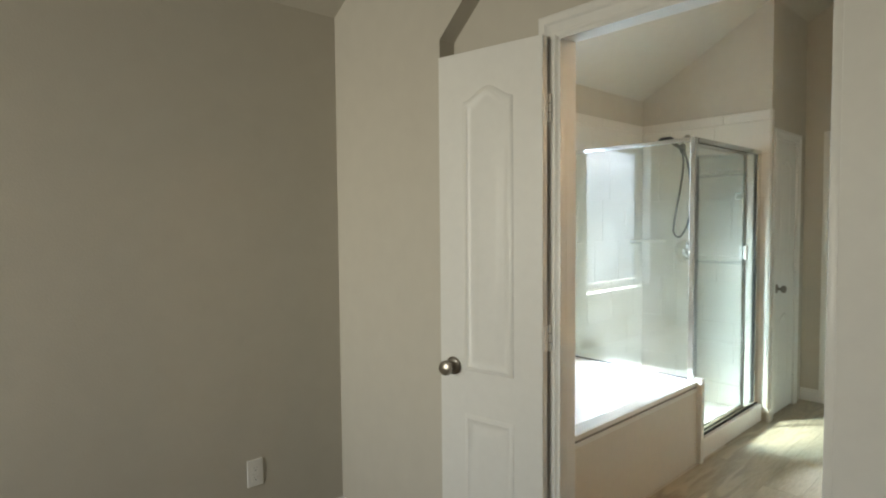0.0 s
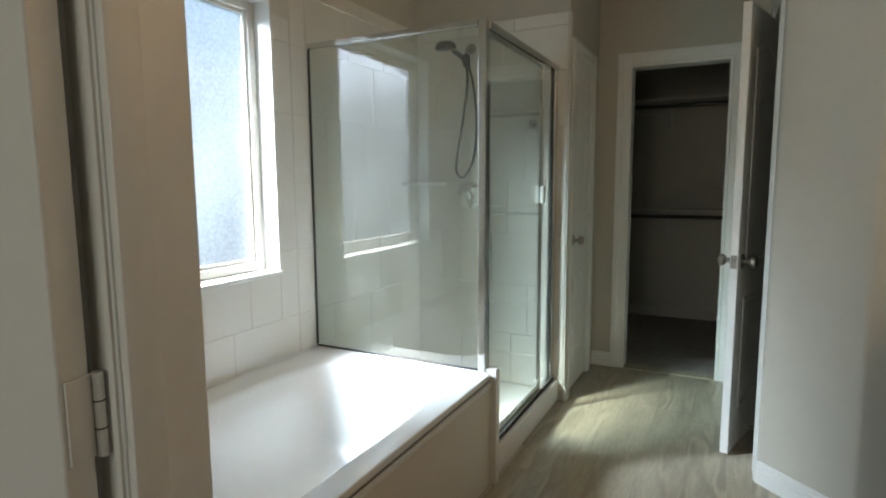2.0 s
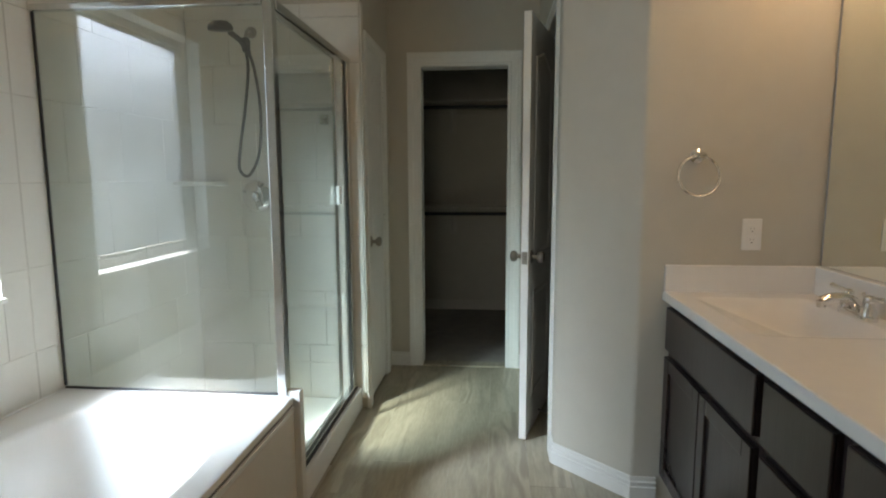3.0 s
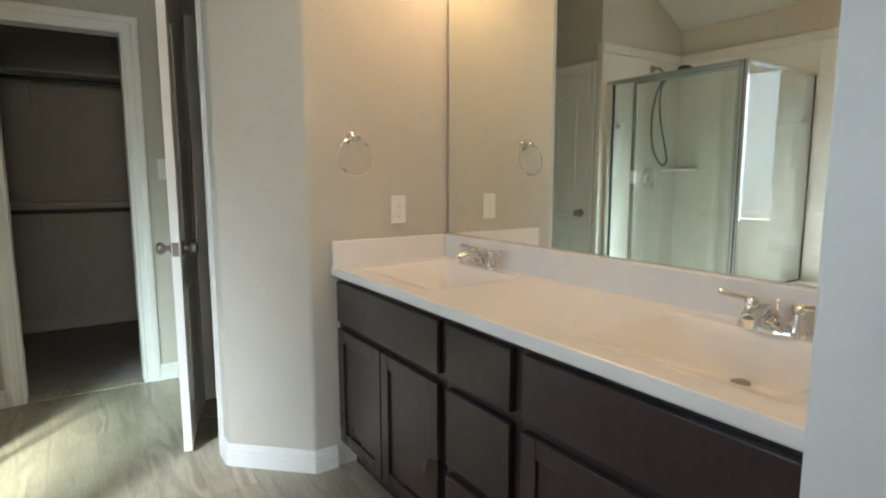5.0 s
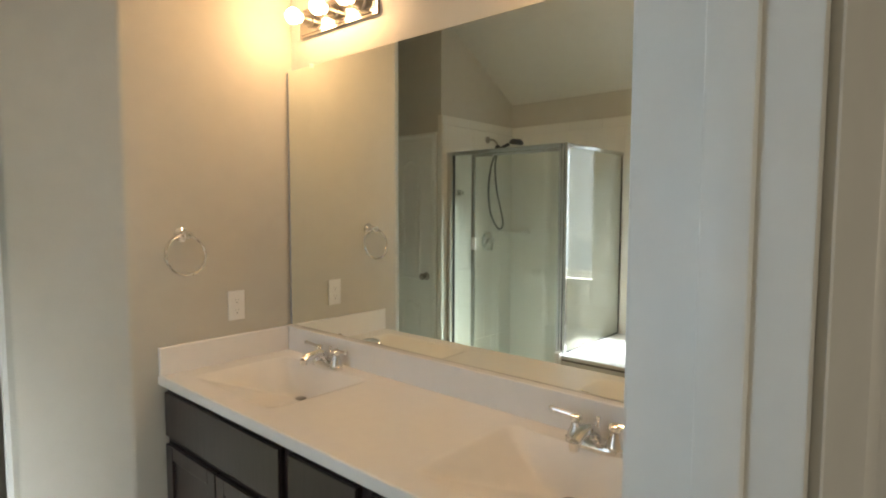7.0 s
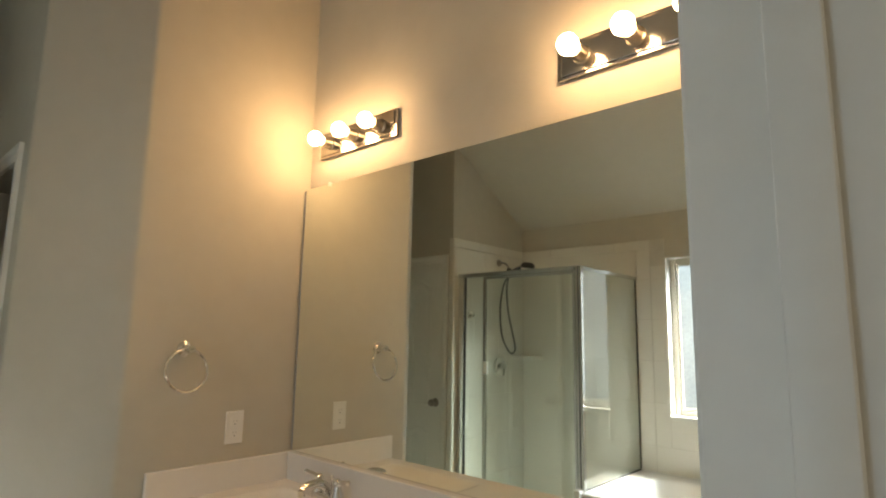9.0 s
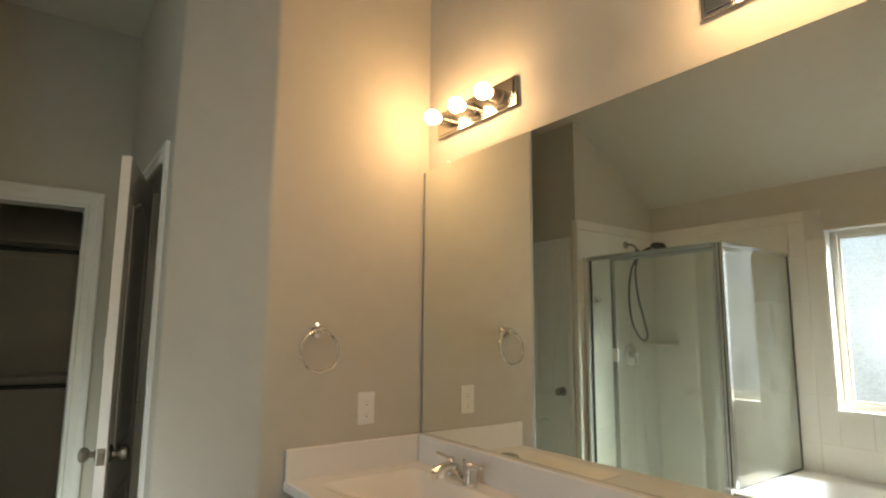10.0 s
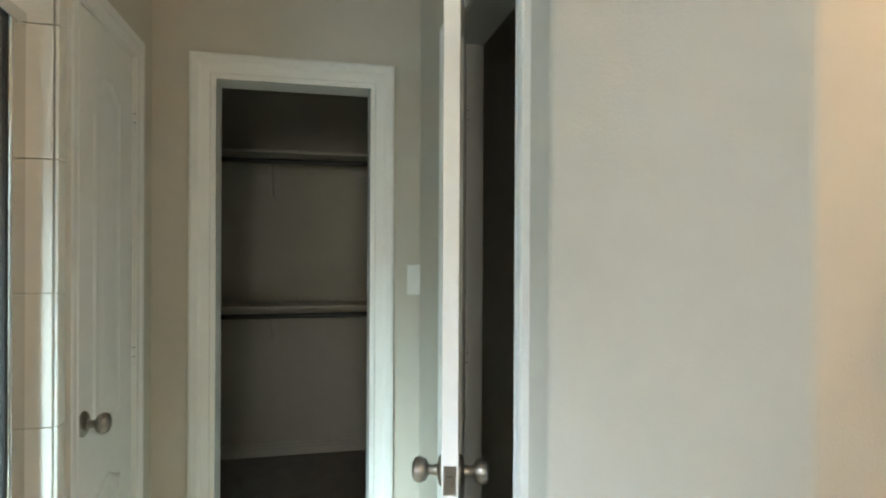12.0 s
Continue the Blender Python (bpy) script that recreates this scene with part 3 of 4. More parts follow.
def panel_door(name, w, h, m, label, handle_u, thick=0.035, hinges=(0.22, 1.05, 1.81), latch=True, hinge_side=-1, both=True, knob_z=0.91, low_arch=0.0):
    """Moulded two-panel door; local x from the hinge to the free edge, y through it, z up."""
    d = thing(name, (0, 0, 0), label, "door")
    part("leaf", one_box(0, w, -thick / 2, thick / 2, 0.012, h, 0.0015, 1), TRIM, d)
    mx = min(0.11, w * 0.27)
    for z0, z1, arch in ((0.20, 0.74, low_arch), (0.90, h - 0.13, 0.045)):
        for side in (-1, 1):
            bm = bmesh.new()
            steps = ((0.0, 0.0), (0.006, 0.0045), (0.016, 0.005), (0.022, 0.001), (0.040, 0.0008), (0.055, 0.0045), (0.075, 0.005))
            loops = [[(x, side * (thick / 2 + v), z) for x, z in panel_outline(mx, w - mx, z0, z1, arch, o)] for o, v in steps if o < (w - 2 * mx) / 2 - 0.01]
            loft(bm, loops, True, False, True)
            part("panel", bm, TRIM, d, smooth=True)
    for side in ((-1, 1) if both else (-1,)):
        bm = lathe(bmesh.new(), knob_profile(), Matrix.Translation((handle_u, side * thick / 2, knob_z)) @ Matrix.Rotation(radians(-90 * side), 4, "X"))
        part("knob", bm, BRUSHED, d, "round satin nickel knob", smooth=True)
    if latch:
        part("latch_plate", one_box(w - 0.0005, w + 0.002, -0.013, 0.013, knob_z - 0.03, knob_z + 0.03), BRUSHED, d, "metal latch plate")
        part("latch_bolt", one_box(w + 0.001, w + 0.010, -0.007, 0.007, knob_z - 0.01, knob_z + 0.01, 0.002), BRUSHED, d)
    for z in hinges:
        bm = tube(bmesh.new(), [(-0.006, hinge_side * (thick / 2 + 0.004), z - 0.045), (-0.006, hinge_side * (thick / 2 + 0.004), z + 0.045)], 0.006)
        hg = part("hinge", bm, TRIM, d, "white painted hinge", smooth=True)
        y0, y1 = sorted((hinge_side * (thick / 2 + 0.004), -hinge_side * 0.012))
        part("hinge_leaf", one_box(-0.0035, 0.0, y0, y1, z - 0.044, z + 0.044), TRIM, hg)
        for dz in (-0.015, 0.015):
            part("knuckle_joint", tube(bmesh.new(), [(-0.006, hinge_side * (thick / 2 + 0.004), z + dz - 0.0008), (-0.006, hinge_side * (thick / 2 + 0.004), z + dz + 0.0008)], 0.0064), SLOT, hg)
    d.matrix_basis = m
    return d


def door_pose(hx, hy, fx, fy):
    return pose(hx, hy, 0, 0, 0, math.degrees(math.atan2(fy - hy, fx - hx)))


panel_door("door_1", 0.425, 2.04, door_pose(1.537, 0.832, 1.460, 1.26), "white two-panel half of the open double door", 0.365, hinge_side=-1)
panel_door("door_2", 0.385, 2.03, door_pose(1.537, 0.014, 1.455, -0.41), "white two-panel half of the open double door, folded back", 0.33, hinge_side=1)
panel_door("door_3", 0.615, 2.045, door_pose(4.655, 0.055, 4.049, 0.227), "white two-panel toilet room door standing ajar", 0.56, hinge_side=1, knob_z=0.918)
panel_door("door_4", LD[1] - LD[0] - 0.03, 2.012, pose(LD[1] - 0.015, LY + 0.02, 0, 0, 0, 180), "white two-panel arched linen closet door, closed", 0.39, latch=False, hinge_side=1, both=True, knob_z=0.935, low_arch=0.035)

# ---- window ----
w = thing("window_1", (2.69, NY, WIN[2]), "white vinyl window with sunlit obscure glass above the tub", "window", kind="structure")
a, b, c, d = WIN
for nm, q in (("reveal", (a - 0.001, a + 0.006, c, d)), ("reveal", (b - 0.006, b + 0.001, c, d)), ("head_reveal", (a + 0.006, b - 0.006, d - 0.006, d))):
    part(nm, one_box(q[0], q[1], NY - 0.012, NY + 0.10, q[2], q[3]), TRIM, w)
part("window_sill", one_box(a - 0.002, b + 0.004, NY - 0.026, NY + 0.10, c - 0.012, c + 0.006, 0.004), TRIM, w, "white window sill")
FY0, FY1 = NY + 0.075, NY + 0.125
for nm, q in (("frame_side", (a + 0.006, a + 0.045, c + 0.006, d - 0.006)), ("frame_side", (b - 0.045, b - 0.006, c + 0.006, d - 0.006)), ("frame_bottom", (a + 0.045, b - 0.045, c + 0.006, c + 0.045)), ("frame_top", (a + 0.045, b - 0.045, d - 0.045, d - 0.006))):
    part(nm, one_box(q[0], q[1], FY0, FY1, q[2], q[3], 0.004), VINYLFRAME, w)
for nm, q in (("glazing_bead", (a + 0.045, a + 0.060, c + 0.045, d - 0.045)), ("glazing_bead", (b - 0.060, b - 0.045, c + 0.045, d - 0.045)), ("glazing_bead", (a + 0.060, b - 0.060, c + 0.045, c + 0.060)), ("glazing_bead", (a + 0.060, b - 0.060, d - 0.060, d - 0.045))):
    part(nm, one_box(q[0], q[1], FY0 + 0.012, FY1 - 0.008, q[2], q[3], 0.003), VINYLFRAME, w)
pane = part("pane", one_box(a + 0.055, b - 0.055, NY + 0.100, NY + 0.105, c + 0.055, d - 0.055), FROST, w, "obscure frosted glass pane")
pane.visible_shadow = False

# ---- tub ----
tub = thing("bathtub", (2.45, TY, 0), "white acrylic tub set in a deck below the window", "bathtub")
TZ = 0.490
X0, X1, Y0, Y1 = WX, 3.375, TY + 0.012, NY - 0.014


def rounded_rect(cx, cy, hx, hy, z, p=4.0, n=64):
    out = []
    for i in range(n):
        t = 2 * math.pi * (i + 0.5) / n
        c, s = math.cos(t), math.sin(t)
        out.append((cx + hx * math.copysign(abs(c) ** (2 / p), c), cy + hy * math.copysign(abs(s) ** (2 / p), s), z))
    return out


def tub_deck():
    bm = bmesh.new()
    cx, cy = 2.47, 1.55
    loops = [rounded_rect(cx, cy, 0.74, 0.365, TZ, 4.5), rounded_rect(cx, cy, 0.725, 0.352, TZ - 0.006, 4.5), rounded_rect(cx, cy, 0.712, 0.342, TZ - 0.022, 4.3),
             rounded_rect(cx - 0.01, cy, 0.67, 0.315, TZ - 0.14, 4.0), rounded_rect(cx - 0.02, cy, 0.62, 0.285, TZ - 0.28, 3.6),
             rounded_rect(cx - 0.03, cy, 0.56, 0.245, TZ - 0.36, 3.2), rounded_rect(cx - 0.03, cy, 0.47, 0.19, TZ - 0.39, 3.0)]
    loft(bm, loops, True, False, True)
    ring = [bm.verts[i] for i in range(64)] if bm.verts.ensure_lookup_table() is None else []
    n = 64
    outer = []
    for i in range(n):
        x, y, _ = loops[0][i]
        dx, dy = x - cx, y - cy
        k = min(((X1 if dx > 0 else X0) - cx) / dx, ((Y1 if dy > 0 else Y0) - cy) / dy)
        outer.append(bm.verts.new((cx + dx * k, cy + dy * k, TZ)))
    for i in range(n):
        bm.faces.new((ring[i], outer[i], outer[(i + 1) % n], ring[(i + 1) % n]))
    return bm


deck = part("basin", tub_deck(), ACRYLIC, tub, smooth=True)
part("front_lip", one_box(X0, X1 - 0.03, TY + 0.004, TY + 0.03, TZ - 0.026, TZ - 0.001, 0.004), ACRYLIC, tub)
part("lip_groove", one_box(X0, X1 - 0.03, TY + 0.009, TY + 0.03, TZ - 0.038, TZ - 0.026), STRIP, tub, "dark shadow joint under the rim")
part("apron_rail", one_box(X0, X1 - 0.03, TY + 0.001, TY + 0.03, TZ - 0.058, TZ - 0.038, 0.003), TRIM, tub)
part("apron", one_box(X0, X1 - 0.03, TY + 0.006, TY + 0.03, 0.0, TZ - 0.058), APRON, tub, "painted apron panel")
part("end_post", one_box(X1 - 0.03, X1 + 0.012, TY - 0.02, TY + 0.03, 0.0, TZ + 0.018, 0.004), TRIM, tub, "white end post of the deck")
part("end_panel", one_box(X1 - 0.012, X1 + 0.004, TY + 0.03, Y1, 0.0, TZ - 0.001), PAN, tub, "panel towards the shower")
part("caulk_bead", one_box(X0, X1 - 0.03, NY - 0.017, NY - 0.0095, TZ - 0.001, TZ + 0.005, 0.002), ACRYLIC, tub, "white caulk bead along the tile")
bm = lathe(bmesh.new(), [(0.0, 0), (0.034, 0), (0.034, 0.004), (0.028, 0.007), (0.0, 0.008)], pose(1.88, 1.53, TZ - 0.392))
part("drain", bm, CHROME, tub, "chrome drain", smooth=True)

# ---- shower ----
PXG, GY, GT = 3.352, 1.150, 1.920       # side glass, front glass, top of the enclosure
pan = thing("shower_pan", (3.8, 1.5, 0), "white acrylic shower base with a raised curb", "shower base")
bm = bmesh.new()
box(bm, X1 + 0.012, SX0, TY - 0.0, TY + 0.10, 0.0, 0.125, 0.008)
part("curb", bm, PAN, pan)
part("base", one_box(X1 + 0.006, SX0, TY + 0.095, NY - 0.014, 0.0, 0.055, 0.006), PAN, pan)
part("drain", lathe(bmesh.new(), [(0, 0), (0.05, 0), (0.05, 0.004), (0, 0.005)], pose(3.8, 1.55, 0.055)), CHROME, pan, "chrome round drain")

enc = thing("shower_enclosure", (3.75, GY, 0.125), "clear glass shower enclosure in a polished metal frame", "shower enclosure")


def bar(nm, x0, x1, y0, y1, z0, z1, mat=ALU, parent=None, label=""):
    return part(nm, one_box(x0, x1, y0, y1, z0, z1, 0.003), mat, parent or enc, label)


ZB = 0.128
bar("corner_post", PXG - 0.016, PXG + 0.004, GY - 0.018, GY + 0.016, TZ + 0.003, GT)
bar("corner_post", PXG + 0.010, PXG + 0.030, GY - 0.014, GY + 0.012, ZB, GT, label="second channel of the corner post")
bar("corner_seal", PXG + 0.003, PXG + 0.011, GY - 0.010, GY + 0.010, TZ + 0.02, GT - 0.002, SEAL)
bar("front_header", PXG + 0.032, SX0 - 0.002, GY - 0.018, GY + 0.018, GT - 0.032, GT)
bar("side_header", PXG - 0.015, PXG + 0.015, GY + 0.018, NY - 0.016, GT - 0.024, GT)
bar("bottom_rail", PXG + 0.032, SX0 - 0.002, GY - 0.020, GY + 0.016, ZB - 0.003, ZB + 0.022)
bar("bottom_seal", PXG + 0.032, SX0 - 0.03, GY - 0.026, GY - 0.021, ZB - 0.002, ZB + 0.012, SEAL)
bar("side_rail", PXG - 0.006, PXG + 0.006, GY + 0.018, NY - 0.016, TZ + 0.001, TZ + 0.009, SEAL)
bar("wall_channel", PXG - 0.005, PXG + 0.005, NY - 0.022, NY - 0.013, TZ + 0.012, GT - 0.024, SEAL)
bar("wall_jamb", SX0 - 0.070, SX0 - 0.002, GY - 0.016, GY + 0.016, ZB + 0.02, GT - 0.03)
bar("wall_jamb_seal", SX0 - 0.076, SX0 - 0.070, GY - 0.008, GY + 0.008, ZB + 0.02, GT - 0.03, SEAL)
part("side_glass", one_box(PXG - 0.003, PXG + 0.003, GY + 0.014, NY - 0.02, TZ + 0.008, GT - 0.02), GLASS, enc, "clear glass side panel above the tub")
part("fixed_glass", one_box(4.160, SX0 - 0.072, GY - 0.003, GY + 0.003, ZB + 0.02, GT - 0.03), GLASS, enc, "narrow fixed glass strip")
gd = part("door", one_box(PXG + 0.050, 4.130, GY - 0.003, GY + 0.003, ZB + 0.024, GT - 0.034), GLASS, enc, "clear glass shower door")
for nm, q in (("door_stile", (4.127, 4.155, ZB + 0.022, GT - 0.033)), ("door_stile", (PXG + 0.034, PXG + 0.052, ZB + 0.022, GT - 0.033)), ("door_rail", (PXG + 0.052, 4.127, GT - 0.052, GT - 0.033)), ("door_rail", (PXG + 0.052, 4.127, ZB + 0.022, ZB + 0.042))):
    part(nm, one_box(q[0], q[1], GY - 0.009, GY + 0.009, q[2], q[3], 0.002), ALU, gd)
part("handle", one_box(4.100, 4.138, GY - 0.028, GY - 0.009, 1.17, 1.26, 0.005), PLASTIC, gd, "white door pull")

# shower fittings on the end wall
SF = SX0 - 0.012
v = thing("shower_valve", (SF, 1.67, 1.2), "chrome shower valve with a lever on the tiled wall", "shower valve")
m = pose(SF, 1.67, 1.2, 0, -90, 0)
part("escutcheon", lathe(bmesh.new(), [(0, 0), (0.085, 0), (0.084, 0.004), (0.07, 0.012), (0.035, 0.018), (0, 0.018)], m, 32), CHROME, v, smooth=True)
part("hub", lathe(bmesh.new(), [(0, 0.016), (0.028, 0.016), (0.028, 0.05), (0.024, 0.06), (0, 0.062)], m), CHROME, v, smooth=True)
part("lever", tube(bmesh.new(), [(SF - 0.05, 1.67, 1.2), (SF - 0.062, 1.655, 1.17), (SF - 0.066, 1.640, 1.125)], 0.009), CHROME, v, smooth=True)
s = thing("hand_shower", (SF, 1.66, 2.06), "dark hand shower with a hose on a wall arm", "hand shower")
AX = SF - 0.12
part("flange", lathe(bmesh.new(), [(0, 0), (0.03, 0), (0.028, 0.008), (0.012, 0.014), (0, 0.014)], pose(SF, 1.66, 2.065, 0, -90, 0)), BRUSHED, s, smooth=True)
part("arm", tube(bmesh.new(), smooth_path([(SF, 1.66, 2.065), (SF - 0.06, 1.655, 2.06), (AX + 0.015, 1.645, 2.03), (AX, 1.64, 2.0)]), 0.009), BRUSHED, s, smooth=True)
part("bracket", lathe(bmesh.new(), [(0, 0), (0.018, 0), (0.022, 0.02), (0.022, 0.055), (0.016, 0.07), (0, 0.07)], pose(AX, 1.64, 1.94)), GUNMETAL, s, smooth=True)
part("handle", tube(bmesh.new(), smooth_path([(AX + 0.01, 1.63, 1.935), (AX - 0.03, 1.65, 1.985), (AX - 0.09, 1.68, 2.018)]), 0.014), GUNMETAL, s, smooth=True)
part("spray_head", lathe(bmesh.new(), [(0, 0.034), (0.034, 0.034), (0.054, 0.02), (0.060, 0.004), (0.058, -0.008), (0.048, -0.013), (0, -0.014)], pose(AX - 0.145, 1.70, 2.022, 0, -8, 0), 28), GUNMETAL, s, "round dark spray head", smooth=True)
part("hose", tube(bmesh.new(), smooth_path([(AX + 0.01, 1.63, 1.94), (AX + 0.045, 1.618, 1.85), (AX + 0.065, 1.605, 1.66), (AX + 0.045, 1.61, 1.44), (AX - 0.005, 1.65, 1.315), (AX - 0.025, 1.692, 1.345), (AX, 1.695, 1.46), (AX + 0.035, 1.675, 1.66), (AX + 0.03, 1.648, 1.85), (AX, 1.64, 1.95)], 10), 0.008), GUNMETAL, s, "dark ribbed metal hose", smooth=True)
k = thing("corner_shelf", (SF, NY - 0.012, 1.28), "beige ceramic corner shelf in the shower", "shelf")
bm = prism(bmesh.new(), [(SF, NY - 0.012)] + [(SF - 0.20 * math.cos(radians(t)) , NY - 0.012 - 0.20 * math.sin(radians(t))) for t in range(0, 91, 10)], 1.262, 1.282)
part("shelf", bm, TILE, k)
k = thing("robe_hook", (SF, 1.275, 1.58), "small square chrome hook on the shower wall", "hook")
part("plate", one_box(SF - 0.012, SF, 1.25, 1.30, 1.58, 1.635, 0.004), CHROME, k)
part("hook", tube(bmesh.new(), [(SF - 0.01, 1.275, 1.605), (SF - 0.045, 1.275, 1.598), (SF - 0.05, 1.275, 1.62)], 0.008), CHROME, k, smooth=True)

# ---- vanity ----
CF = -0.315                              # cabinet fronts
CZ = 0.825                               # underside of the worktop
UNITS = ((2.795, 3.592), (2.462, 2.795), (1.680, 2.462))


def cab_front(nm, x0, x1, z0, z1, parent, shaker=True):
    """A cabinet door or drawer front with a raised frame and a recessed panel."""
    p = part(nm, one_box(x0, x1, CF - 0.001, CF + 0.012, z0, z1, 0.002), CABINET, parent)
    fw = 0.052 if shaker else 0.0
    if shaker:
        for a in ((x0, x0 + fw, z0, z1), (x1 - fw, x1, z0, z1)):
            part("stile", one_box(a[0], a[1], CF + 0.012, CF + 0.021, a[2], a[3], 0.0025), CABINET, p)
        for a in ((x0 + fw, x1 - fw, z0, z0 + fw), (x0 + fw, x1 - fw, z1 - fw, z1)):
            part("rail", one_box(a[0], a[1], CF + 0.012, CF + 0.0205, a[2], a[3], 0.0025), CABINET, p)
    else:
        part("face", one_box(x0, x1, CF + 0.012, CF + 0.021, z0, z1, 0.004), CABINET, p)


for i, (x0, x1) in enumerate(UNITS):
    nm = ("sink_cabinet", "drawer_cabinet", "sink_cabinet")[i]
    lab = ("dark espresso wood sink cabinet with two shaker doors", "dark espresso wood cabinet with three drawers", "wide dark espresso sink cabinet with two shaker doors")[i]
    cab = thing(nm, ((x0 + x1) / 2, CF, 0), lab, "cabinet", group="vanity cabinets")
    bm = box(bmesh.new(), x0 + 0.0006, x1 - 0.0006, MY + 0.002, CF - 0.001, 0.10, 0.735)
    box(bm, x0 + 0.0006, x1 - 0.0006, CF - 0.021, CF - 0.001, 0.735, CZ)
    part("body", bm, CABINET, cab)
    part("toe_kick", one_box(x0 + 0.0006, x1 - 0.0006, MY + 0.002, CF - 0.06, 0.0, 0.10), CABINET, cab)
    g = 0.022
    if i == 1:
        for j, (z0, z1) in enumerate(((0.13, 0.345), (0.375, 0.61), (0.64, 0.805))):
            cab_front("drawer_front", x0 + g, x1 - g, z0, z1, cab, False)
    else:
        cab_front("false_front", x0 + g, x1 - g, 0.64, 0.805, cab, False)
        mid = (x0 + x1) / 2
        cab_front("door", x0 + g, mid - 0.004, 0.125, 0.61, cab)
        cab_front("door", mid + 0.004, x1 - g, 0.125, 0.61, cab)

# worktop with two moulded basins
top = thing("countertop", (2.62, -0.57, CZ), "white cultured marble vanity top with two moulded basins", "countertop")
TX0, TX1, TF, TZ1 = WX + 0.002, VX - 0.003, -0.285, 0.862
BAS = ((3.23, 0.255), (2.105, 0.255))


def worktop():
    """Top skin with two square basins that slope to a drain."""
    bm = bmesh.new()
    nx, ny = 180, 44
    yb = -0.830

    def depth(x, y):
        best = 0.0
        for cx, hx in BAS:
            sides = (hx - abs(x - cx)) * 0.62, (y + 0.752) * 1.25, (-0.362 - y) * 0.37, 0.102
            if min(sides) > -0.03:
                best = max(best, -0.008 * math.log(sum(math.exp(-v / 0.008) for v in sides)))
        return max(best, 0.0)
    grid = []
    for j in range(ny + 1):
        y = yb + (TF - 0.008 - yb) * j / ny
        grid.append([bm.verts.new((TX0 + (TX1 - TX0) * i / nx, y, TZ1 - depth(TX0 + (TX1 - TX0) * i / nx, y))) for i in range(nx + 1)])
    for j in range(ny):
        for i in range(nx):
            bm.faces.new((grid[j][i], grid[j][i + 1], grid[j + 1][i + 1], grid[j + 1][i]))
    # rounded front edge
    prof = [(TF - 0.008, TZ1), (TF - 0.003, TZ1 - 0.002), (TF, TZ1 - 0.008), (TF, TZ1 - 0.032), (TF - 0.004, CZ), (TF - 0.05, CZ)]
    loft(bm, [[(x, y, z) for y, z in prof] for x in (TX0, TX1)], False)
    bmesh.ops.remove_doubles(bm, verts=bm.verts, dist=0.0001)
    return bm


part("slab", worktop(), COUNTER, top, smooth=True)
part("backsplash", one_box(TX0, TX1 - 0.018, MY + 0.002, -0.828, TZ1 - 0.002, 0.966, 0.004), COUNTER, top)
part("side_splash", one_box(TX1 - 0.018, TX1, MY + 0.002, TF - 0.002, TZ1 - 0.002, 0.966, 0.004), COUNTER, top)
for cx, _ in BAS:
    part("drain", lathe(bmesh.new(), [(0, 0), (0.021, 0), (0.021, 0.003), (0.014, 0.006), (0, 0.004)], pose(cx, -0.650, TZ1 - 0.0975)), BRUSHED, top, "metal basin drain", smooth=True)


def faucet(cx):
    f = thing("faucet", (cx, -0.77, TZ1), "chrome two-handle basin faucet on the vanity top", "faucet", group="vanity faucets")
    fy = -0.775
    bm = bmesh.new()
    loops = [rounded_rect(cx, fy, 0.083, 0.028, TZ1 + h, 2.6, 40) for h in (0.0, 0.012)] + [rounded_rect(cx, fy, 0.075, 0.021, TZ1 + 0.022, 2.6, 40)]
    loft(bm, loops, True, True, True)
    part("base_plate", bm, CHROME, f, smooth=True)
    pts = smooth_path([(cx, fy, TZ1 + 0.012), (cx, fy + 0.006, TZ1 + 0.038), (cx, fy + 0.035, TZ1 + 0.058), (cx, fy + 0.08, TZ1 + 0.057), (cx, fy + 0.112, TZ1 + 0.046)])
    part("spout", tube(bmesh.new(), pts, 0.0165, 14), CHROME, f, smooth=True)
    part("spout_nozzle", lathe(bmesh.new(), [(0, 0), (0.0125, 0), (0.014, 0.02), (0, 0.02)], pose(cx, fy + 0.110, TZ1 + 0.028)), CHROME, f, smooth=True)
    part("lift_rod", lathe(bmesh.new(), [(0, 0), (0.003, 0), (0.003, 0.045), (0.006, 0.048), (0.006, 0.056), (0, 0.058)], pose(cx, fy - 0.016, TZ1 + 0.02)), CHROME, f, smooth=True)
    for s in (-1, 1):
        hx = cx + s * 0.054
        h = part("handle", lathe(bmesh.new(), [(0, 0.015), (0.024, 0.015), (0.022, 0.028), (0.015, 0.042), (0.013, 0.055), (0.017, 0.062), (0.016, 0.072), (0.008, 0.078), (0, 0.079)], pose(hx, fy, TZ1)), CHROME, f, smooth=True)
        part("lever", tube(bmesh.new(), smooth_path([(hx, fy, TZ1 + 0.068), (hx + s * 0.025, fy + 0.004, TZ1 + 0.072), (hx + s * 0.066, fy + 0.010, TZ1 + 0.077)]), 0.0072), CHROME, h, smooth=True)
        part("lever_tip", lathe(bmesh.new(), [(0, -0.008), (0.007, -0.006), (0.009, 0), (0.007, 0.006), (0, 0.008)], pose(hx + s * 0.069, fy + 0.010, TZ1 + 0.077, 0, 90, 0)), CHROME, h, smooth=True)
    return f


faucet(3.23)
faucet(2.105)

